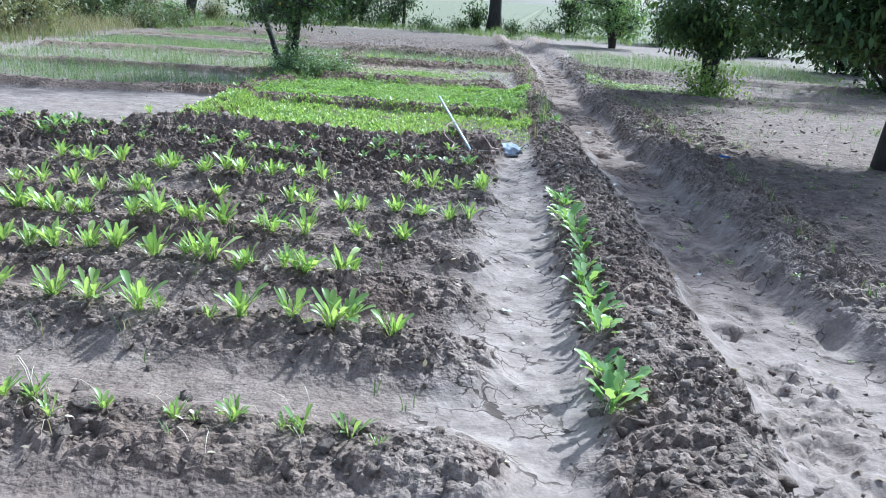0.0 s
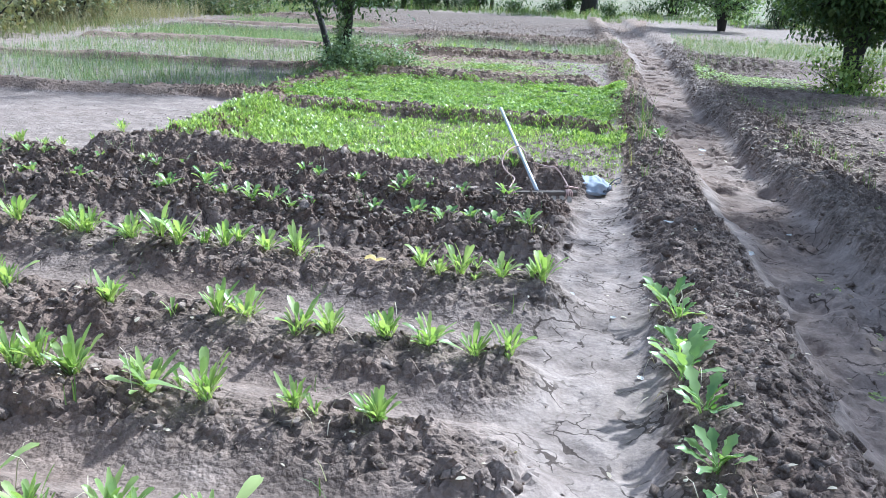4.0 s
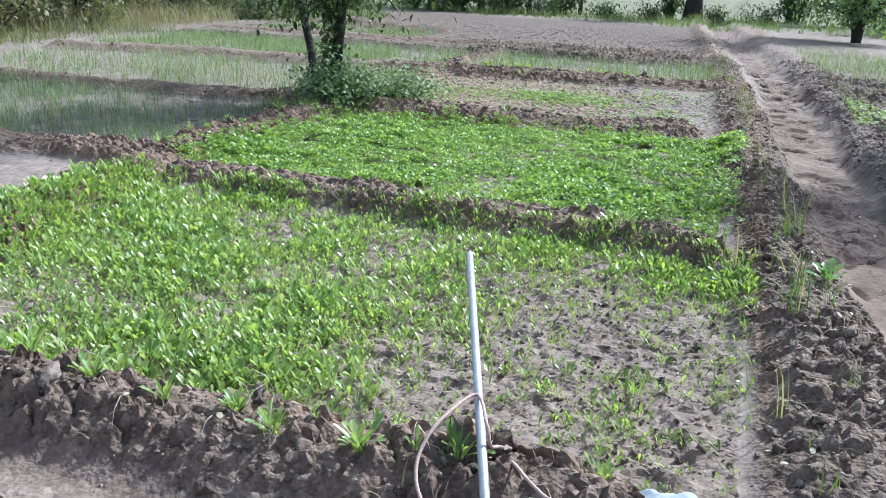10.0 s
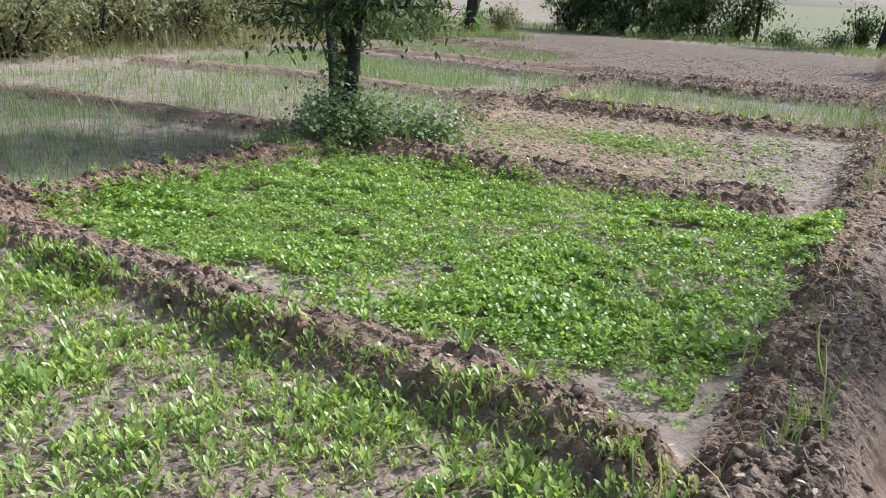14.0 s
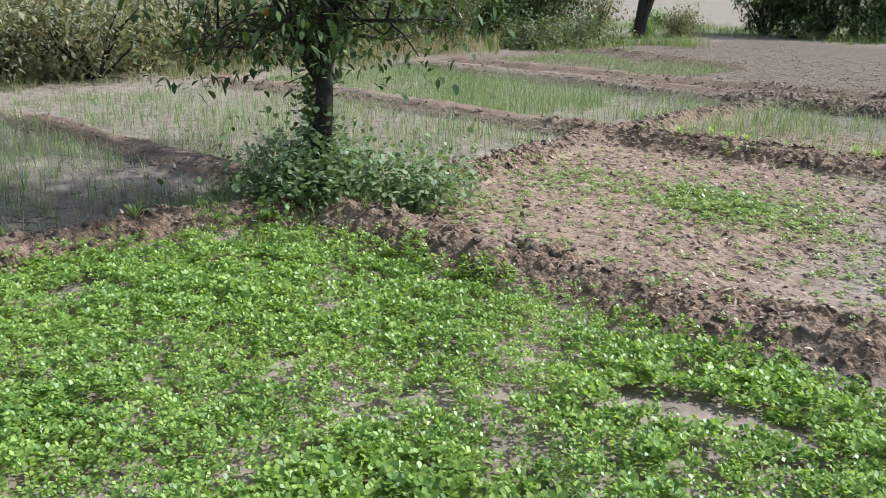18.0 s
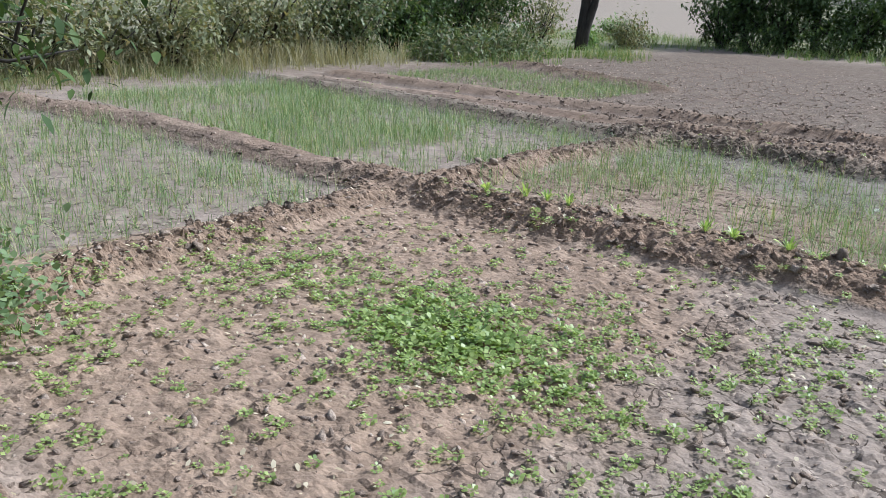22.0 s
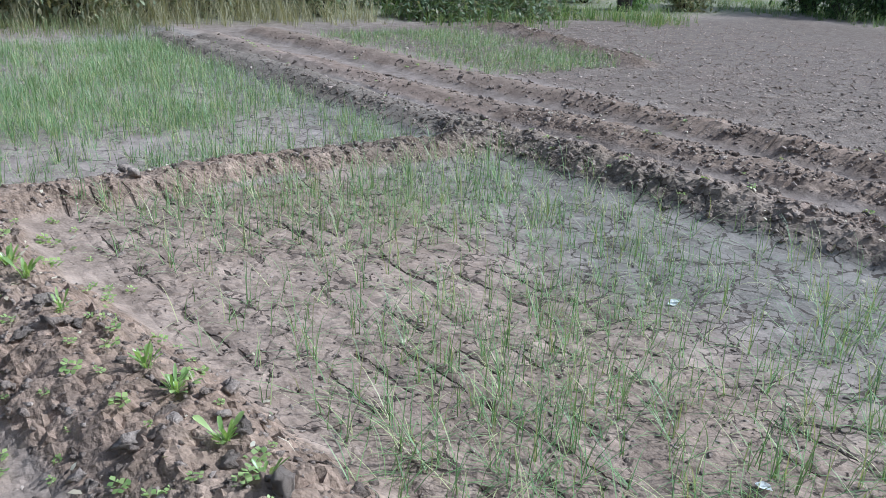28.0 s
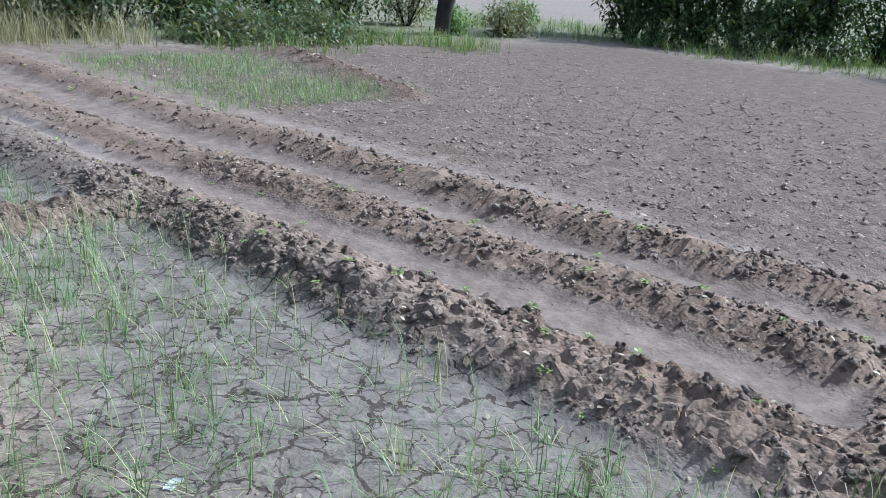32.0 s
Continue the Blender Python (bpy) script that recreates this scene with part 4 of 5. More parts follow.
# spinach plants in the rows: leaf meshes shared, every leaf a part
leaf_meshes = [mesh_of("spinach_leaf", *s, SPINACH, True) for s in (SPATULA, SPATULA_B, SPATULA_C)]
mustard_shape = leaf_shape(0.27, 0.5, 9, 0.36, 0.84, 0.2, 0.02, 1.5)
MV = mustard_shape[0].copy()
for q in range(2, 10):
    MV[3 * q:3 * q + 3, 0] *= 1.0 + (0.20 if q % 2 else -0.34)
mustard_mesh = mesh_of("mustard_leaf", MV, mustard_shape[1], MUSTARD, True)


def plant_proto(name, label, group, meshes, leaves, length, lean, seed):
    r = random.Random(seed)
    top = thing(name, label, "plant", (0, 0, 0), group)
    for k in range(leaves):
        inner = k < leaves * 0.4
        s = length * r.uniform(0.5, 1.1) * (0.9 if inner else 1.0)
        leaf = part("leaf", r.choice(meshes), top)
        tilt = -math.degrees(r.uniform(0.0, 0.2) if inner else r.uniform(0.15, lean))
        leaf.matrix_basis = pose(r.uniform(-0.11, 0.11), r.uniform(-0.11, 0.11), -0.02, 0, 0, 360 * (k * 0.382) + r.uniform(-20, 20)) @ pose(0, 0, 0, tilt) @ Matrix.Scale(s, 4)
    return top


SPIN_ROWS = [
    (2.88, (-0.38, -0.16, 0.13, 0.32, 0.53, 0.74), 0.10),
    (3.76, (-0.87, -0.67, -0.42, 0.02, 0.23, 0.41, 0.69), 0.165),
    (4.48, (-1.6, -1.43, -1.27, -1.12, -0.98, -0.71, -0.52, -0.4, -0.21, -0.04, 0.1, 0.31), 0.165),
    (5.20, (-2.2, -1.98, -1.82, -1.67, -1.48, -1.2, -1.05, -0.88, -0.76, -0.62, -0.31, -0.08, 0.22, 0.51), 0.16),
    (5.83, (-2.4, -2.2, -1.95, -1.72, -1.51, -1.4, -0.88, -0.37, -0.24, -0.01, 0.13, 0.35, 0.53, 0.69, 0.83), 0.15),
    (6.66, (-2.5, -2.3, -2.0, -1.72, -1.59, -1.3, -1.16, -1.01, -0.83, -0.6, -0.41, 0.28, 0.49, 0.68, 0.85), 0.16),
    (7.50, (-2.91, -2.7, -2.26, -1.63, -1.33, -1.22, -1.03, -0.88, -0.68, -0.25, 0.03, 0.19, 0.38, 0.51, 0.67), 0.13),
    (8.17, (-3.0, -2.6, -2.17, -1.9, -1.53, -0.98, -0.6, -0.2, -0.09, 0.16), 0.11),
    (8.97, (-2.3, -1.9, -1.6, -1.28, -1.14, -0.89, -0.56, -0.33, -0.15, 0.12, 0.39), 0.10),
]
LATER = [(-2.62, 18.95), (-2.35, 19.04), (-2.2, 19.09), (-2.05, 19.12), (-1.7, 19.17), (-1.16, 19.3), (-1.0, 19.33), (-0.68, 19.36), (-0.51, 19.4), (-0.15, 19.47),
         (-3.17, 12.26), (-3.12, 12.58), (-3.14, 12.84), (-3.19, 13.2), (-3.1, 13.89), (-3.09, 14.31), (-2.9, 11.5), (-2.7, 10.6), (-2.65, 10.0), (-2.8, 11.0),
         (-0.3, 11.78), (0.0, 11.78), (0.16, 11.8), (-0.75, 11.8), (-1.3, 11.8), (-1.7, 11.85), (0.45, 11.75), (-1.0, 9.1), (0.75, 9.1)]
SPIN_LABEL = "leafy bright green spinach plant growing on an earth ridge"
protos = [plant_proto("spinach_plant", SPIN_LABEL, "spinach plants in rows", leaf_meshes, n, 1.0, 0.50, 40 + n) for n in (24, 26, 23, 25, 12, 11)]
must = [plant_proto("mustard_plant", "young mustard plant with lobed leaves on the ditch ridge", "mustard plants on the ridge", [mustard_mesh], n, 1.0, 0.66, 70 + n) for n in (14, 15, 16)]
r0 = random.Random(3)
spots = [(x + r0.uniform(-0.03, 0.03), y + r0.uniform(-0.05, 0.03), s * r0.uniform(0.85, 1.22)) for y, xs, s in SPIN_ROWS for x in xs]
spots += [(x, y, 0.092 * r0.uniform(0.8, 1.2)) for x, y in LATER]
for y, xs, s in SPIN_ROWS:
    spots += [(x + r0.uniform(-0.09, 0.09), y + r0.uniform(-0.07, 0.05), s * r0.uniform(0.3, 0.6)) for x in xs[::2]]
    spots += [(x + r0.uniform(-0.2, 0.2), y + r0.uniform(-0.1, 0.08), s * r0.uniform(0.45, 0.95)) for x in xs[1::2]]
    spots += [(r0.uniform(-5.0, xs[0] - 0.1), y + r0.uniform(-0.05, 0.05), s * r0.uniform(0.8, 1.35)) for k in range(9)]
for i, (x, y, s) in enumerate(spots):
    z = float(height(x, y)[0]) - 0.004
    young = 7.2 < y < 8.6
    m = pose(x, y, z, r0.uniform(-8, 8), r0.uniform(-8, 8), r0.uniform(0, 360)) @ Matrix.Scale(s * (0.92 if young else 1.0), 4)
    if i < len(protos):
        protos[i].matrix_basis = m
    else:
        copy = copy_thing(must[i % 3] if young else protos[4 + i % 2 if s < 0.085 else i % 4], Matrix.Identity(4))
        copy.matrix_basis = m

MUST_SPOTS = [(1.62, 3.32), (1.59, 3.63), (1.66, 3.48), (1.61, 4.01), (1.60, 4.25), (1.6, 4.48), (1.57, 4.72), (1.57, 4.95), (1.58, 5.2), (1.55, 5.5), (1.5, 5.8), (1.5, 6.06), (1.49, 6.4), (1.45, 6.62), (1.48, 11.3), (-0.25, 8.1), (0.45, 8.15)]
for i, (x, y) in enumerate(MUST_SPOTS):
    m = pose(x, y, float(height(x, y)[0]) - 0.005, r0.uniform(-6, 6), r0.uniform(-6, 6), r0.uniform(0, 360)) @ Matrix.Scale(0.17 * r0.uniform(0.75, 1.2), 4)
    if i < 3:
        must[i].matrix_basis = m
    else:
        copy_thing(must[i % 3], Matrix.Identity(4)).matrix_basis = m

# broadcast spinach bed, thinner towards the ditch
def bed_one(x, y):
    thin = smooth(-0.9, 0.2, x) * (1 - smooth(10.9, 11.5, y + 0.35 * x))
    return np.clip((1 - 0.72 * thin) * (0.8 + 1.1 * vnoise(x / 0.35, y / 0.35, 201)), 0.0, 1)


x, y = where(14500, -2.8, 1.15, 9.15, 11.62, bed_one)
stuff("spinach_seedlings", rosette(SEEDLING, x, y, 5, 0.061 * rng.uniform(0.55, 1.4, len(x)) * (0.55 + 0.45 * bed_one(x, y)), 0.55), SPINACH_BED,
      "dense bed of narrow-leaved spinach seedlings", "plants")

# fenugreek bed: low cushions of three-part leaves
def bed_two(x, y):
    bare = (np.hypot((x - 0.25) / 0.33, (y - 14.45 - 0.35 * (x - 0.2)) / 0.12) < 1) | (np.hypot((x + 1.15) / 0.35, (y - 12.1) / 0.16) < 1)
    edge = smooth(11.85, 12.15, y + 0.1 * vnoise(x / 0.2, y / 0.2, 8)) * smooth(15.14, 14.88, y - 0.12 * x) * smooth(-2.98, -2.75, x) * smooth(1.08, 0.85, x)
    clump = np.clip(1.1 + 1.9 * fbm(x, y, 0.3, 3, 207), 0.28, 1)
    thin = 1 - 0.55 * smooth(-0.4, 0.6, x) * smooth(14.9, 13.6, y)
    return edge * clump * np.where(bare, 0.06, 1) * thin


def trefoil():
    V, F, r = [], [], random.Random(2)
    for k in range(4):
        w, reach, lift = 1.6 * k + r.uniform(-0.3, 0.3), r.uniform(0.15, 0.5), r.uniform(0.45, 1.0)
        cx, cy = reach * math.cos(w), reach * math.sin(w)
        for j in range(3):
            a = w + (j - 1) * 1.5
            c, s = math.cos(a), math.sin(a)
            n = len(V)
            tu, tv = r.uniform(-0.35, 0.55), r.uniform(-0.5, 0.5)
            for u, v in ((0.02, 0.0), (0.30, 0.20), (0.30, -0.20), (0.47, 0.0)):
                V.append((cx + c * u - s * v, cy + s * u + c * v, lift + u * tu + v * tv))
            F += [(n, n + 2, n + 3, n + 1)]
    return np.array(V), np.array(F)


TREFOIL = trefoil()
x, y = where(26500, -3.0, 1.1, 11.8, 15.1, bed_two)
n = len(x)
s = 0.038 * rng.uniform(0.7, 1.3, n) * (1 + 0.6 * fbm(x, y, 0.6, 2, 209))
mound, who = cells(x + 0.05 * fbm(x, y, 0.2, 2, 401), y + 0.05 * fbm(x, y, 0.2, 2, 403), 0.19, 405)
P = on_ground(x, y, 0.005)
P[:, 2] += 0.055 * np.sqrt(np.clip(1 - (mound / 0.75) ** 2, 0, 1)) * (0.35 + 0.65 * who)
stuff("fenugreek", many(*TREFOIL, P, rng.uniform(0, 6.28, n), np.stack([s, s, s * rng.uniform(0.9, 2.0, n)], 1), rng.normal(0, 0.4, n)),
      FENUGREEK, "thick low carpet of bright green fenugreek", "plants")

# weeds on the fallow bed, the ridges and under the trees
def bed_three(x, y):
    lush = np.exp(-(((x + 1.2) / 0.55) ** 2 + ((y - 17.25) / 0.4) ** 2)) + 0.45 * np.exp(-(((x + 2.45) / 0.4) ** 2 + ((y - 17.2) / 0.5) ** 2))
    return np.clip(lush + 0.22 * smooth(0.0, 0.4, fbm(x, y, 0.5, 3, 215)) + 0.07, 0, 1) * smooth(0.7, 0.2, x)


x, y = where(10500, -3.1, 0.8, 15.5, 18.9, bed_three)
x2, y2 = where(1500, -2.6, 0.6, 15.0, 15.75, lambda a, b: 0.07 + 0 * a)
x3, y3 = where(2600, 2.1, 4.2, 16.3, 18.6, lambda a, b: smooth(16.3, 16.6, b - 0.05 * a) * smooth(18.6, 18.2, b) * smooth(4.1, 3.3, a))
x4, y4 = where(1800, 2.3, 9.0, 4.0, 16.0, lambda a, b: 0.05 + 0.5 * smooth(0.05, 0.3, fbm(a, b, 1.2, 3, 219)) + 0.9 * np.exp(-(((a - 5.0) / 1.0) ** 2 + ((b - 9.4) / 0.8) ** 2)))
x5, y5 = where(350, -3.2, 0.6, 18.85, 19.5, lambda a, b: 0.35 + 0 * a)
x6, y6 = where(220, -9.5, 0.3, 22.4, 24.8, lambda a, b: 0.5 + 0 * a)
x, y = np.concatenate([x, x2, x3, x4, x5, x6]), np.concatenate([y, y2, y3, y4, y5, y6])
n = len(x)
s = 0.033 * rng.uniform(0.6, 1.4, n) * (1 + 0.7 * np.exp(-(((x + 1.2) / 0.5) ** 2 + ((y - 17.25) / 0.35) ** 2)))
WEED = leaf_material("weed_leaf", (0.14, 0.22, 0.06), (0.40, 0.48, 0.18), 0.4, 0.4)
stuff("ground_weeds", many(*TREFOIL, on_ground(x, y, 0.005), rng.uniform(0, 6.28, n), np.stack([s, s, s * rng.uniform(0.6, 1.5, n)], 1), rng.normal(0, 0.2, n)),
      WEED, "scattered low green weeds on bare soil", "weeds")

x, y = where(9000, 2.4, 9.0, 2.5, 21.0, lambda a, b: 0.35 + 0.9 * fbm(a, b, 0.8, 3, 223))
n = len(x)
P = on_ground(x, y)
P[:, 2] += 0.006
stuff("leaf_litter", many(*LEAF_FLAT, P, rng.uniform(0, 6.28, n), rng.uniform(0.03, 0.08, n), rng.normal(0, 0.35, n)), LITTER, "dry brown fallen leaves under the trees", "litter")

# onions: thin upright blades in rough lines
def onions(x0, x1, y0, y1, per_m2, tall, seed, keep=None, blades=4):
    n = int((x1 - x0) * (y1 - y0) * per_m2 * 1.7)
    x, y = rng.uniform(x0, x1, n), rng.uniform(y0, y1, n)
    y = np.round(y / 0.13) * 0.13 + rng.normal(0, 0.025, n) + 0.02 * x
    ok = (height(x, y) < 0.085) & (rng.uniform(0, 1, n) < np.clip(0.75 + 1.2 * fbm(x, y, 0.9, 2, seed), 0.15, 1))
    if keep is not None:
        ok &= keep(x, y)
    x, y = x[ok], y[ok]
    P = np.repeat(on_ground(x, y, 0.004), blades, 0)
    m = len(P)
    P[:, :2] += rng.normal(0, 0.008, (m, 2))
    s = np.repeat(tall * rng.uniform(0.6, 1.2, len(x)), blades) * rng.uniform(0.6, 1.15, m)
    bent = rng.uniform(0, 1, m) < 0.48
    return many(*BLADE, P, rng.uniform(0, 6.28, m), np.stack([0.085 + 0 * s, s * rng.uniform(0.3, 1.6, m), s], 1), np.where(bent, rng.uniform(-1.3, -0.6, m), rng.normal(-0.05, 0.16, m)))


ONION_BEDS = [(-9.0, -3.35, 12.3, 14.9, 170, 0.20, 231, None), (-9.4, -3.5, 15.3, 18.5, 140, 0.21, 232, None), (-9.9, -3.7, 19.15, 22.1, 310, 0.20, 233, None),
              (-3.3, 0.62, 19.65, 22.55, 150, 0.22, 234, None), (1.9, 8.5, 22.6, 28.0, 90, 0.26, 235, None),
              (-10.3, -6.2, 24.6, 27.4, 240, 0.13, 236, lambda a, b: b < 27.6 + 0.15 * (a + 10))]
for x0, x1, y0, y1, d, tall, seed, keep in ONION_BEDS:
    stuff("onion_bed", onions(x0, x1, y0, y1, d, tall, seed, keep), ONION, "thin upright onion seedlings on cracked silt", "plants")

SCRUBGRASS = leaf_material("scrub_grass_blade", (0.10, 0.14, 0.05), (0.26, 0.28, 0.13), 0.3, 0.6, dry=(0.36, 0.29, 0.18))


# grass
def grass(x, y, blades, tall, material, name, label):
    P = np.repeat(on_ground(x, y, 0.004), blades, 0)
    m = len(P)
    P[:, :2] += rng.normal(0, 0.02 + tall * 0.04, (m, 2))
    s = tall * rng.uniform(0.5, 1.3, m)
    return stuff(name, many(*BLADE, P, rng.uniform(0, 6.28, m), np.stack([0.10 + 0.22 * s, s * rng.uniform(0.5, 1.6, m), s], 1), rng.normal(-0.15, 0.3, m)), material, label, "grass")


x, y = where(2600, -13.5, -10.0, 12.5, 22.5, lambda a, b: smooth(-10.1, -10.9, a + 0.3 * fbm(a, b, 1.2, 2, 281)) * np.clip(0.5 + 1.5 * fbm(a, b, 0.8, 2, 283), 0, 1))
grass(x, y, 7, 0.22, SCRUBGRASS, "bank_grass", "dull green grass along the scrub edge")
x, y = where(1900, -15.5, -11.2, 12.0, 26.5, lambda a, b: smooth(-10.8, -12.6, a))
grass(x, y, 8, 0.5, DRYGRASS, "dry_tall_grass", "tall dry straw-coloured grass before the scrub")
x, y = where(1600, -13.5, -9.5, 27.0, 33.5, lambda a, b: smooth(-9.6, -11.0, a) * (0.4 + fbm(a, b, 1.0, 2, 250)))
grass(x, y, 9, 0.30, GRASS, "bank_grass", "green grass on the low bank by the field corner")
x, y = where(2600, -18.0, 9.0, 37.2, 43.0, lambda a, b: 0.5 + fbm(a, b, 1.5, 2, 251))
grass(x, y, 9, 0.30, GRASS, "bank_grass", "rough grass along the far bank")
x, y = where(1700, 0.2, 1.9, 9.0, 24.0, lambda a, b: np.exp(-((a - along(b, M_Y, M_X)) / 0.13) ** 2) * (0.3 + 0.7 * smooth(0.0, 0.3, fbm(a, b, 1.0, 2, 252))))
grass(x, y, 6, 0.11, GRASS, "ridge_grass", "sparse grass tufts on the ditch ridge")
x, y = where(260, 1.7, 3.2, 3.0, 22.0, lambda a, b: smooth(0.5, 0.8, a - along(b, D_Y, D_X)) * smooth(1.3, 0.9, a - along(b, D_Y, D_X)))
grass(x, y, 7, 0.12, GRASS, "bank_grass", "sparse grass tufts on the ditch bank")
x, y = where(5200, 2.4, 9.5, 10.5, 31.0, lambda a, b: smooth(0.6, 1.0, a - along(b, D_Y, D_X)) * np.clip(0.35 + 1.7 * fbm(a, b, 1.6, 3, 255), 0, 1))
grass(x, y, 5, 0.09, GRASS, "plot_grass", "thin low grass over the plots beside the ditch")
x, y = where(300, -3.9, -2.3, 14.2, 15.9)
grass(x, y, 6, 0.10, GRASS, "tree_foot_grass", "grass round the tree foot")
x, y = where(160, -5.0, 0.9, 2.5, 9.2)
grass(x, y, 3, 0.09, GRASS, "row_grass", "stray grass blades between the spinach rows")
x, y = where(60, 1.0, 1.4, 9.6, 13.0, lambda a, b: 0.3 + 0 * a)
grass(x, y, 4, 0.26, GRASS, "ridge_grass", "tall grass tufts on the ditch ridge")

# ---- loose earth ----
def clod_shape(seed, detail):
    """An angular broken lump: a ball cut by planes, then roughened; detail 0 is a bare wedge."""
    cut = np.random.default_rng(seed)
    if detail == 0:
        V = np.array([(1, 0, 0), (-1, 0, 0), (0, 1, 0), (0, -1, 0), (0, 0, 1), (0, 0, -1)], float) * cut.uniform(0.55, 1.2, (6, 1)) + cut.normal(0, 0.2, (6, 3))
        return V, np.array([(0, 2, 4), (2, 1, 4), (1, 3, 4), (3, 0, 4), (2, 0, 5), (1, 2, 5), (3, 1, 5), (0, 3, 5)])
    bm = bmesh.new()
    bmesh.ops.create_icosphere(bm, subdivisions=detail, radius=1.15)
    V = np.array([tuple(v.co) for v in bm.verts])
    F = np.array([[v.index for v in f.verts] for f in bm.faces])
    bm.free()
    for k in range(13):
        d = cut.normal(0, 1, 3)
        d /= np.linalg.norm(d)
        V -= np.maximum(0, V @ d - cut.uniform(0.35, 0.75))[:, None] * d
    V *= np.array([1 + 0.55 * noise.noise(Vector(p) * 1.9 + Vector((seed * 3.1, 0, 0))) + 0.45 * noise.noise(Vector(p) * 4.3 + Vector((0, seed * 2.3, 0))) for p in V])[:, None]
    return V + cut.normal(0, 0.05 if detail > 2 else 0.12, V.shape), F


def clods(n, x0, x1, y0, y1, small, big, keep, detail, seed, power=2.2, flat=1.0):
    pairs = []
    for k in range(6):
        x, y = where(n // 6, x0, x1, y0, y1, keep)
        s = small + (big - small) * rng.uniform(0, 1, len(x)) ** power
        shape = np.stack([s * rng.uniform(0.7, 1.4, len(x)), s * rng.uniform(0.7, 1.4, len(x)), s * flat * rng.uniform(0.55, 1.0, len(x))], 1)
        P = on_ground(x, y)
        P[:, 2] += s * flat * rng.uniform(-0.55, 0.15, len(x))
        pairs.append(many(*clod_shape(seed + k, detail), P, rng.uniform(0, 6.28, len(x)), shape, rng.uniform(-0.7, 0.7, len(x))))
    return joined(*pairs)


def ridgy(x, y):
    r, d, right, p = ground_parts(x, y)
    return row_band(x, y) ** 2 * smooth(0.035, 0.10, r * np.where(y < 8.8, 1.0, 1.6) + 0.05 * fbm(x, y, 0.4, 2, 260)) * np.clip(0.75 + 1.6 * fbm(x, y, 0.22, 2, 262), 0.15, 1)


def wet_earth(x, y):
    return ((y > 7.05) & (y < 8.65) & (x < 1.0)) | ((x > 1.25) & (x < 2.12) & (y < 9.2))


def turned(x, y):
    return smooth(6.95, 7.15, y + 0.15 * fbm(x, y, 0.5, 2, 291)) * smooth(8.45, 8.25, y - 0.05 * x + 0.15 * fbm(x, y, 0.4, 2, 293)) * smooth(0.92, 0.75, x) * smooth(-4.3, -3.6, x)


stuff("turned_clods", clods(2600, -4.2, 0.92, 6.98, 8.42, 0.016, 0.04, lambda a, b: turned(a, b), 2, 251, 1.8), MOIST_CLOD, "dark angular clods covering the freshly turned strip", "soil clods")
stuff("turned_crumbs", clods(8000, -4.2, 0.92, 6.98, 8.45, 0.008, 0.02, lambda a, b: turned(a, b), 1, 261, 1.6), MOIST_CLOD, "dark broken clods covering the freshly turned strip", "soil clods")
stuff("moist_clods", clods(9000, 1.0, 2.15, 2.3, 9.2, 0.009, 0.042, lambda a, b: ridgy(a, b) * wet_earth(a, b), 1, 51, 2.6), MOIST_CLOD, "dark moist clods on freshly turned ridges", "soil clods")
stuff("moist_crumbs", clods(9000, 0.8, 2.1, 2.3, 9.2, 0.004, 0.014, lambda a, b: ridgy(a, b) * wet_earth(a, b), 0, 151, 1.8), MOIST_CLOD, "dark moist soil crumbs on freshly turned ridges", "soil clods")
stuff("ridge_clods", clods(20000, -4.2, 2.6, 2.3, 25.0, 0.014, 0.046, lambda a, b: ridgy(a, b) * (1 - wet_earth(a, b)), 2, 1, 3.0), CLOD, "crumbled dry clods heaped along the ridges", "soil clods")
stuff("broken_clods", clods(64000, -4.2, 2.6, 2.3, 25.0, 0.009, 0.018, lambda a, b: ridgy(a, b) * (1 - wet_earth(a, b)), 1, 101, 1.5), CLOD, "small broken clods along the ridges", "soil clods")
stuff("fine_crumbs", clods(60000, -4.2, 2.8, 2.3, 25.0, 0.004, 0.014, lambda a, b: 0.08 + 0.9 * ridgy(a, b), 0, 11, 1.8), CLOD, "fine soil crumbs on the ridges", "soil clods")
stuff("onion_ridge_clods", clods(16000, -9.8, -4.2, 11.0, 25.0, 0.008, 0.034, ridgy, 1, 81, 2.8), CLOD, "broken clods along the ridges between onion beds", "soil clods")
stuff("fallow_clods", clods(6500, -3.2, 0.9, 15.4, 19.0, 0.008, 0.034, lambda a, b: 0.6 + 0 * a, 1, 21, 2.4, 0.5), PALE_CLOD, "broken clods on the fallow bed", "soil clods")
stuff("ploughed_clods", clods(26000, -10.5, 0.4, 24.9, 37.0, 0.010, 0.036, lambda a, b: smooth(24.8, 25.2, b - 0.05 * a) * smooth(36, 27, b), 0, 31, 2.4, 0.55), PALE_CLOD, "clods across the ploughed field", "soil clods")
stuff("bank_clods", clods(17000, 2.3, 5.5, 3.0, 20.0, 0.008, 0.042, lambda a, b: 0.2 + 0.8 * ridgy(a, b), 1, 41, 2.8), CLOD, "clods on the shaded ditch bank", "soil clods")
stuff("furrow_ridge_clods", clods(9000, -6.5, 1.2, 22.2, 25.0, 0.012, 0.036, lambda a, b: ridgy(a, b), 1, 301, 2.0), CLOD, "pale broken clods heaped on the ridges by the ploughed field", "soil clods")
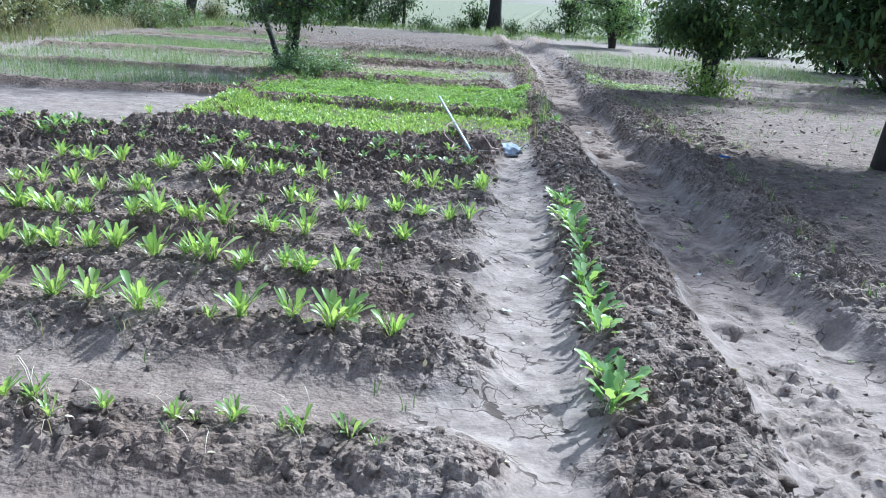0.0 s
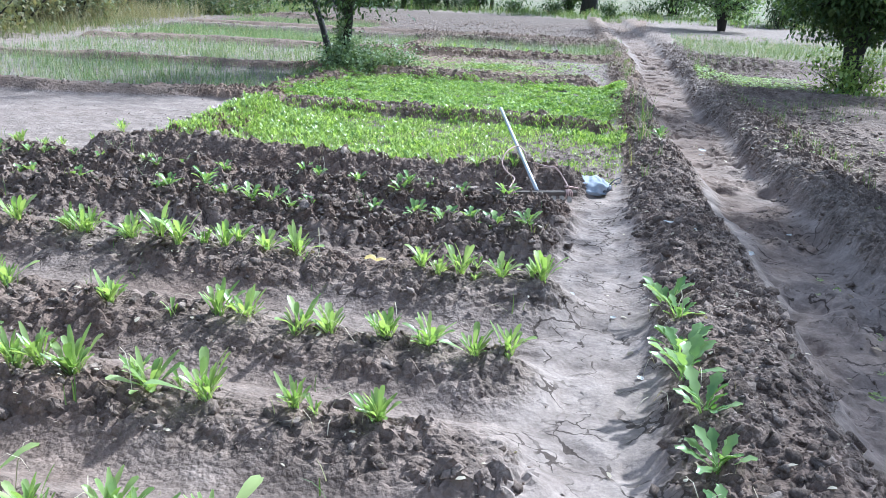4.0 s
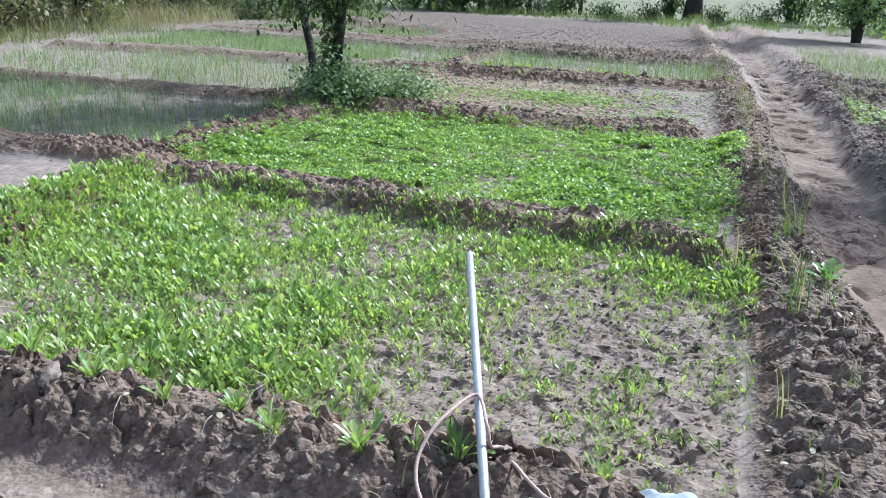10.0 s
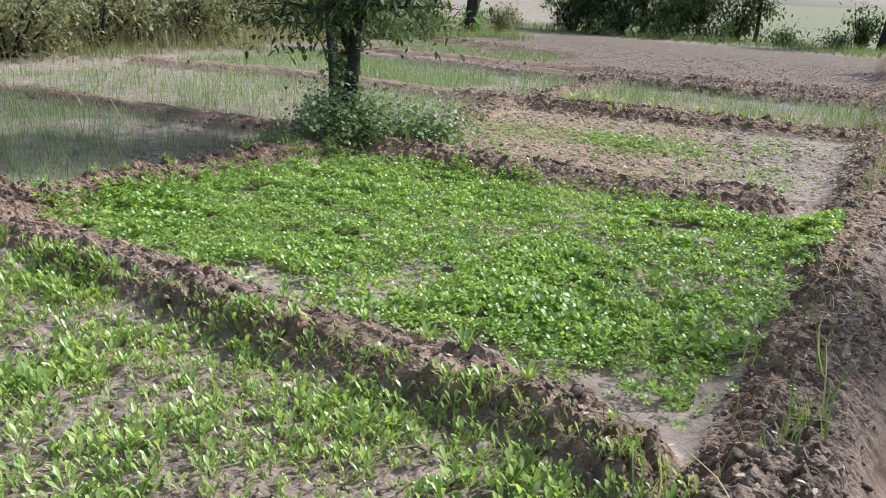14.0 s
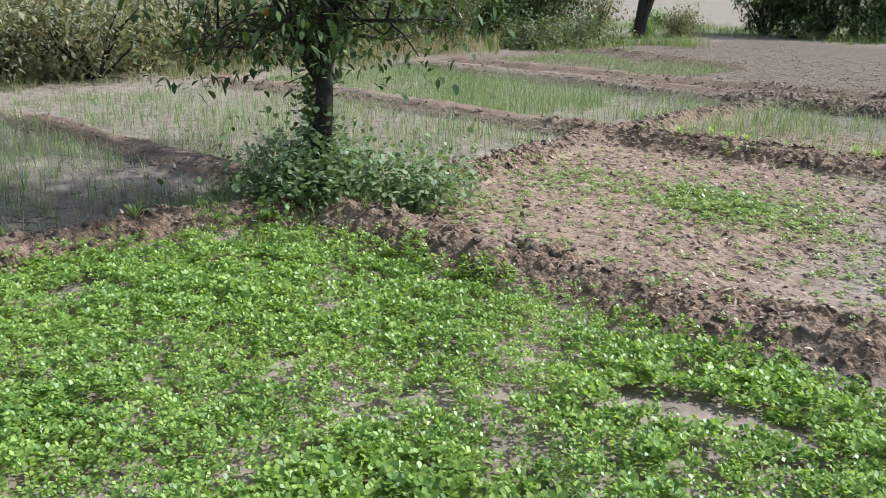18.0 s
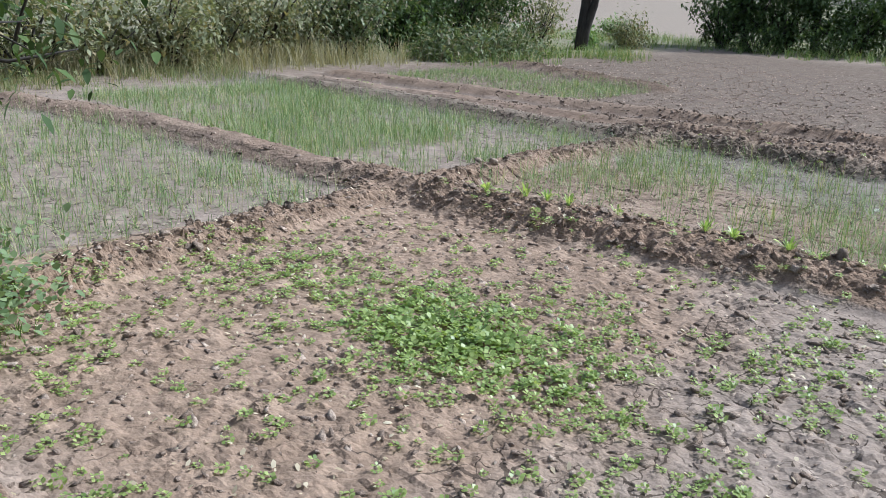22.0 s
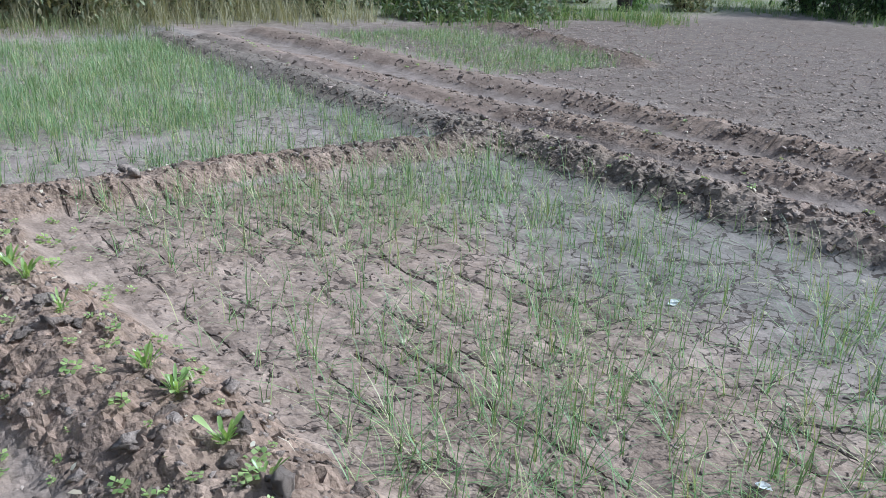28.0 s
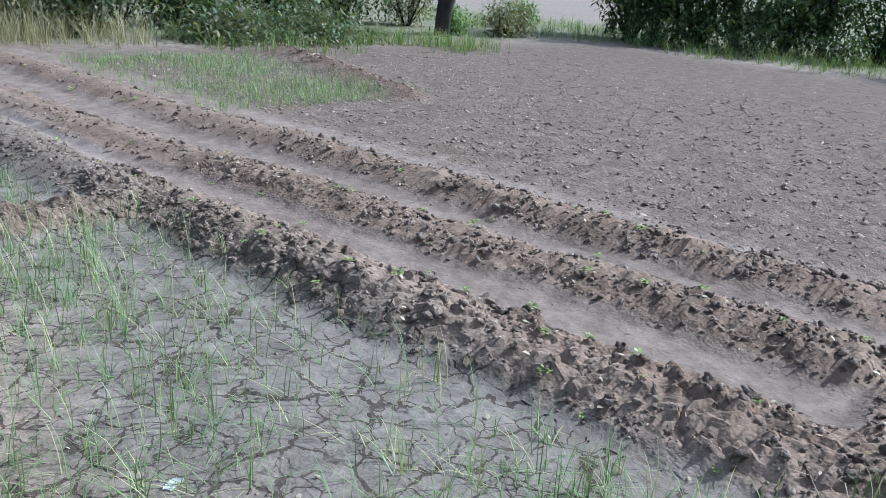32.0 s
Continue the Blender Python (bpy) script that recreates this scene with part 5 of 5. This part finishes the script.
stuff("onion_bed_clods", clods(9000, -3.3, 0.7, 19.5, 21.8, 0.005, 0.018, lambda a, b: 0.6 * smooth(21.6, 20.6, b + 0.6 * fbm(a, b, 0.6, 2, 297)), 1, 191, 1.8, 0.55), CLOD, "small broken lumps between the onion seedlings", "soil clods")
stuff("bed_clods", clods(9000, -2.5, 1.1, 9.2, 11.6, 0.005, 0.022, lambda a, b: 0.3 + 0.6 * smooth(-0.9, 0.3, a), 1, 91, 2.4), CLOD, "small clods between the spinach seedlings", "soil clods")

# dry bits: straw, stalks and curled dead leaves
x, y = where(20000, -4.2, 2.3, 2.4, 24.5, lambda a, b: np.clip(0.04 + 0.25 * ridgy(a, b) + (0.35 + 0.9 * ((b > 15) & (b < 19.4))) * ((b > 14.9) & (b < 19.2) & (a < 0.9)) * smooth(-0.3, 0.4, fbm(a, b, 0.7, 2, 271)), 0, 1))
n = len(x)
P = on_ground(x, y)
P[:, 2] += 0.008
CHIP = (np.array([(-0.2, 0, 0), (0.2, 0.1, 0.03), (0.3, 0.6, 0.12), (-0.25, 0.5, 0.05), (0.05, 1.0, 0.02)]), np.array([(0, 1, 2), (0, 2, 3), (3, 2, 4)]))
stuff("dry_scraps", many(*CHIP, P, rng.uniform(0, 6.28, n), rng.uniform(0.008, 0.036, n), rng.normal(0, 0.45, n)), STRAW, "pale dry leaf bits and chaff on the soil", "litter")
STALK = (np.array([(-0.006, 0, 0), (0.006, 0, 0), (0.006, 0.25, 0.4), (-0.006, 0.25, 0.4), (0.005, 0.55, 0.55), (-0.005, 0.55, 0.55), (0.004, 0.85, 0.45), (-0.004, 0.85, 0.45), (0.002, 1.0, 0.2), (-0.002, 1.0, 0.2)]),
         np.array([(0, 1, 2, 3), (3, 2, 4, 5), (5, 4, 6, 7), (7, 6, 8, 9)]))
px = np.array([p[0] for p in spots + [(a, b, 1) for a, b in MUST_SPOTS * 3]])
py = np.array([p[1] for p in spots + [(a, b, 1) for a, b in MUST_SPOTS * 3]])
pick = rng.integers(0, len(px), 520)
x, y = px[pick] + rng.normal(0, 0.06, 520), py[pick] + rng.normal(0, 0.06, 520)
xb, yb = where(500, 0.2, 2.0, 9.0, 24.0, lambda a, b: np.exp(-((a - along(b, M_Y, M_X)) / 0.16) ** 2))
x, y = np.concatenate([x, xb]), np.concatenate([y, yb])
n = len(x)
s = rng.uniform(0.06, 0.17, n)
stuff("dry_stalks", many(*STALK, on_ground(x, y, 0.004), rng.uniform(0, 6.28, n), np.stack([0.25 + 0 * s, s, s * rng.uniform(0.4, 1.6, n)], 1), rng.normal(0, 0.25, n)), STRAW, "thin bent dry stalks among the plants", "dry stalks")

big_clod_meshes = [mesh_of("soil_clod", *clod_shape(60 + k, 3), CLOD) for k in range(5)]
moist_clod_meshes = [mesh_of("soil_clod", *clod_shape(70 + k, 3), MOIST_CLOD) for k in range(5)]
k = 0
for y0, xs, s in SPIN_ROWS + [(15.2, (-2.0, 0.3), 0), (19.2, (-3.2, 0.4), 0), (22.85, (-3.0, 0.5), 0)]:
    for j in range(16):
        x, y = r0.uniform(min(xs) - 0.3, min(0.95, max(xs) + 0.3)), y0 + r0.gauss(-0.06, 0.11)
        if y0 > 15.5:
            y += (x + 1.4) * 0.15
        ob = part("clod", (moist_clod_meshes if 7.0 < y < 8.6 else big_clod_meshes)[k % 5], ground)
        size = 0.02 + 0.024 * r0.random() ** 2
        ob.matrix_basis = pose(x, y, float(height(x, y)[0]) + size * 0.2, r0.uniform(-30, 30), 0, r0.uniform(0, 360)) @ Matrix.Diagonal((size * 1.15, size, size * 0.75, 1))
        k += 1


# ---- things left in the field ----
STEEL = plain_material("dull_steel", (0.42, 0.43, 0.44), (0.58, 0.59, 0.60), 35, 0.45, 0.6, 0.001, (1, 1, 0.1))
WOOD = plain_material("weathered_wood", (0.055, 0.043, 0.033), (0.14, 0.11, 0.085), 18, 0.85, 0, 0.004, (0.15, 1, 1))
PEG = plain_material("pale_peg_wood", (0.30, 0.25, 0.19), (0.50, 0.44, 0.36), 30, 0.8, 0, 0.002)
ROPE = plain_material("pink_rope", (0.36, 0.22, 0.185), (0.56, 0.42, 0.36), 160, 0.9, 0, 0.003)
CLOTH = plain_material("grey_sack_cloth", (0.27, 0.29, 0.33), (0.42, 0.45, 0.49), 7, 0.8, 0, 0.006)
# for the drawstring, and for the shade inside the bag's mouth
DARKCLOTH = plain_material("dark_tie_and_mouth_shade", (0.05, 0.055, 0.065), (0.12, 0.13, 0.15), 20, 0.9, 0, 0.003)
PAPER = plain_material("white_scrap", (0.76, 0.75, 0.71), (0.88, 0.87, 0.84), 25, 0.7)
BLUE = plain_material("blue_plastic", (0.05, 0.18, 0.45), (0.12, 0.32, 0.62), 25, 0.4)
YELLOW = plain_material("yellow_rind", (0.62, 0.45, 0.12), (0.80, 0.62, 0.25), 25, 0.5)


def box(sx, sy, sz, bevel):
    bm = bmesh.new()
    bmesh.ops.create_cube(bm, size=1.0)
    bmesh.ops.scale(bm, vec=(sx, sy, sz), verts=bm.verts)
    bmesh.ops.bevel(bm, geom=bm.edges[:], offset=bevel, segments=2, affect="EDGES")
    return bm


def finish(name, bm, material):
    me = bpy.data.meshes.new(name)
    bm.to_mesh(me)
    bm.free()
    me.materials.append(material)
    return me


def build_rake():
    a, b = Vector((0.405, 8.43, 0.095)), Vector((0.865, 8.63, 0.095))
    mid, along_head = (a + b) / 2, (b - a).normalized()
    turn = math.degrees(math.atan2(along_head.y, along_head.x))
    top = thing("garden_rake", "wooden peg rake with steel pole and pink rope on soil", "rake", mid)
    head = part("head", finish("head", box((b - a).length + 0.02, 0.045, 0.035, 0.006), WOOD), top, "weathered wooden head bar")
    head.matrix_basis = pose(0, 0, 0, 0, 0, turn)
    for k in range(8):
        peg = part("peg", finish("peg", box(0.034, 0.016, 0.055, 0.005), PEG), head, "pale wooden peg")
        peg.matrix_basis = pose(-0.20 + 0.057 * k, -0.03, -0.032, -35)
    tip = Vector((0.11, 9.815, 0.467)) - mid
    foot = Vector((-0.03, 0.0, 0.02))
    V, F = tube([foot, foot.lerp(tip, 0.33), foot.lerp(tip, 0.66), tip], [0.0135, 0.0135, 0.013, 0.0125], 14)
    part("pole", mesh_of("pole", V, F, STEEL, True), top, "dull grey steel pole")
    left, right = along_head * -0.21, along_head * 0.20
    hitch = foot.lerp(tip, 0.46)
    lines = [[(0.42, 8.47, 0.13), (0.42, 8.60, 0.13), (0.42, 8.69, 0.15), (0.37, 8.73, 0.17), (0.32, 8.79, 0.20), (0.30, 8.86, 0.24), (0.32, 8.95, 0.29), mid + hitch + Vector((-0.01, 0.0, 0.02)),
              (0.44, 8.99, 0.29), (0.46, 8.97, 0.24), (0.47, 9.02, 0.21), (0.50, 9.04, 0.20)],
             [(0.80, 8.70, 0.13), (0.76, 8.79, 0.16), (0.72, 8.81, 0.205), (0.69, 8.82, 0.225), (0.65, 8.82, 0.225), (0.59, 8.88, 0.22), (0.53, 8.95, 0.215), (0.49, 8.99, 0.20)]]
    for line in lines:
        p = [Vector(q) - mid for q in line]
        p = [p[0]] + p + [p[-1]]
        fine = []
        for k in range(1, len(p) - 2):
            for j in range(6):
                u = j / 6
                fine.append(0.5 * (2 * p[k] + (p[k + 1] - p[k - 1]) * u + (2 * p[k - 1] - 5 * p[k] + 4 * p[k + 1] - p[k + 2]) * u * u + (3 * p[k] - p[k - 1] - 3 * p[k + 1] + p[k + 2]) * u ** 3))
        V, F = tube(fine + [p[-1]], [0.0048 + 0.0008 * (k % 2) for k in range(len(fine) + 1)], 7)
        part("rope", mesh_of("rope", V, F, ROPE, True), top, "faded pink rope")
    across = Vector((-along_head.y, along_head.x, 0))
    for end, lean in ((left, 1), (right, -1)):
        knots = []
        for k in range(4):
            w = [across * (0.029 * math.cos(2 * math.pi * s / 9)) + Vector((0, 0, 0.025 * math.sin(2 * math.pi * s / 9))) + along_head * (0.004 * math.sin(s + k)) for s in range(10)]
            knots.append(tube([end + along_head * (0.012 * k - 0.02) + p for p in w], [0.0052] * 10, 6))
        knots.append(tube([end + Vector((0, 0, 0.04)), end + Vector((0.03 * lean, 0.02, 0.045)), end + along_head * 0.07 + Vector((0, 0.03, 0.03))], [0.009, 0.008, 0.004], 6))
        V, F = joined(*knots)
        part("knot", mesh_of("knot", V, F, ROPE, True), top, "knotted pink rope lashing")


build_rake()


def build_bag():
    """A soft pouch lying on its side: full belly, gathered mouth with a dark opening and a loose tie."""
    V, F, n, m = [], [], 40, 34
    for i in range(m):
        s = i / (m - 1)
        belly = math.sin(math.pi * min(1, 0.04 + s * 0.80)) ** 0.55
        if s > 0.84:
            belly = belly * (1 - 0.0 * s) * (1 - 1.1 * (s - 0.84)) + 0.25 * (s - 0.84)
        for k in range(n):
            w = 2 * math.pi * k / n
            c, z = math.cos(w), math.sin(w)
            gather = smooth(0.55, 0.95, s)
            fold = 1 + 0.05 * noise.noise(Vector((c * 1.3, z * 1.3, s * 4))) + float(gather) * 0.16 * math.sin(7 * w + 3 * noise.noise(Vector((s * 3, c, z))))
            crease = 0.020 * noise.noise(Vector((c * 1.6 + 5, z * 1.6, s * 4))) - 0.030 * abs(noise.noise(Vector((c * 1.3, z * 1.1 + 3, s * 4 + c)))) + 0.012 * noise.noise(Vector((c * 4, z * 2, s * 9)))
            y = 0.135 * belly * c * fold
            top_z = (0.07 if z > 0 else 0.022) * z * belly * fold + crease * (1 if z > -0.2 else 0.2)
            V.append((-0.14 + 0.27 * s + 0.012 * noise.noise(Vector((c, z, 9))), y * (1 - 0.25 * float(gather)), top_z))
        if i:
            a = (i - 1) * n
            F += [(a + k, a + (k + 1) % n, a + n + (k + 1) % n, a + n + k) for k in range(n)]
    V.append((-0.157, 0, 0))
    F += [((k + 1) % n, k, len(V) - 1, len(V) - 1) for k in range(n)]
    x, y = 0.955, 9.05
    top = thing("cloth_bag", "crumpled pale grey cloth bag lying on the earth ridge", "bag", (x, y, float(height(x, y)[0]) + 0.035))
    body = part("sack", mesh_of("sack", *quad_to_tri(np.array(V), np.array(F)), CLOTH, True), top)
    body.matrix_basis = pose(0, 0, 0, 12, 6, -16)
    # dark tube added in the mouth to stand for the shade inside
    inner = [(0.112, -0.05, 0.008), (0.125, -0.02, 0.016), (0.128, 0.01, 0.018), (0.115, 0.05, 0.008)]
    V, F = tube(inner, [0.008, 0.02, 0.022, 0.008], 12)
    lining = part("lining", mesh_of("lining", V, F, DARKCLOTH, True), body, "dark tube standing for the shade in the bag's mouth")
    p = [Vector((0.13, 0.03, 0.02)), Vector((0.16, 0.06, 0.05)), Vector((0.19, 0.10, 0.06)), Vector((0.21, 0.13, 0.04)), Vector((0.20, 0.10, 0.02)), Vector((0.16, 0.075, 0.025)), Vector((0.18, 0.05, 0.02))]
    V, F = tube(p, [0.004] * 7, 7)
    part("tie", mesh_of("tie", V, F, DARKCLOTH, True), top, "loose dark drawstring")


build_bag()


def scrap(name, at, size, material, label, category, seed, lift=0.006):
    """A curled flake: a thin shell with a ragged rim."""
    r = random.Random(seed)
    bm = bmesh.new()
    ring = [bm.verts.new((size * r.uniform(0.75, 1.15) * math.cos(w), size * r.uniform(0.5, 0.85) * math.sin(w), size * r.uniform(0.05, 0.3))) for w in [k * 0.5236 for k in range(12)]]
    inner = [bm.verts.new((v.co.x * 0.5, v.co.y * 0.5, size * r.uniform(-0.02, 0.08))) for v in ring]
    mid = bm.verts.new((0, 0, 0))
    for k in range(12):
        l = (k + 1) % 12
        bm.faces.new((ring[k], ring[l], inner[l], inner[k]))
        bm.faces.new((inner[k], inner[l], mid))
    bmesh.ops.solidify(bm, geom=bm.faces[:], thickness=0.0025)
    ob = tagged(new(name, finish(name, bm, material)), label, category)
    ob.matrix_basis = pose(at[0], at[1], float(height(at[0], at[1])[0]) + lift, r.uniform(-15, 15), r.uniform(-15, 15), r.uniform(0, 360))
    return ob


for i, (x, y, s) in enumerate([(1.52, 7.52, 0.055), (1.0, 15.6, 0.06), (1.03, 15.75, 0.045), (-1.775, 19.15, 0.05), (-1.486, 22.9, 0.06), (-1.229, 23.01, 0.055), (0.98, 11.29, 0.045), (-0.4, 19.4, 0.055)]):
    ob = tagged(new("stone", mesh_of("stone", *clod_shape(900 + i, 3), PALE_CLOD, True)), "pale dusty stone half buried in the soil", "stone")
    ob.matrix_basis = pose(x, y, float(height(x, y)[0]) + s * 0.15, 10 * i, 6, 50 * i) @ Matrix.Diagonal((s * 1.2, s * 0.9, s * 0.6, 1))
for i, (x, y, s) in enumerate([(1.16, 4.45, 0.045), (1.48, 7.93, 0.04), (1.62, 7.80, 0.03), (1.96, 7.82, 0.035), (1.88, 11.31, 0.025), (1.9, 11.55, 0.04), (2.2, 7.55, 0.025), (2.31, 10.97, 0.03), (1.89, 12.84, 0.022),
                               (2.35, 5.66, 0.025), (2.12, 5.15, 0.022), (1.22, 6.63, 0.02), (1.0, 6.9, 0.02), (2.3, 8.6, 0.02), (-1.25, 12.1, 0.04), (-0.9, 21.4, 0.03), (0.1, 20.6, 0.025), (1.35, 6.0, 0.02), (3.6, 13.6, 0.03)]):
    scrap("pale_scrap", (x, y), s, PAPER, "small curled white scrap lying on the soil", "litter", 800 + i)
scrap("plastic_scrap", (3.27, 9.66), 0.09, BLUE, "crumpled blue plastic scrap under the tree", "litter", 820, 0.02)
for dx in (0.0, 0.07):
    bm = bmesh.new()
    bmesh.ops.create_uvsphere(bm, u_segments=16, v_segments=10, radius=0.036)
    for v in bm.verts:
        v.co.z = min(v.co.z, 0.018) * 0.9
        v.co *= 1 + 0.08 * noise.noise(v.co * 40)
    x, y = -0.10 + dx, 6.98 - dx * 0.4
    ob = tagged(new("fruit_rind", finish("fruit_rind", bm, YELLOW)), "dull yellow cut fruit rind beside the spinach", "fruit")
    ob.matrix_basis = pose(x, y, float(height(x, y)[0]) + 0.012, 30, 10, 40 * dx)
for i, (x, y) in enumerate([(-0.08, 10.39), (0.22, 10.51)]):
    scrap("fruit_peel", (x, y), 0.022, CITRUS, "small orange piece of fruit peel among the seedlings", "litter", 840 + i, 0.008)
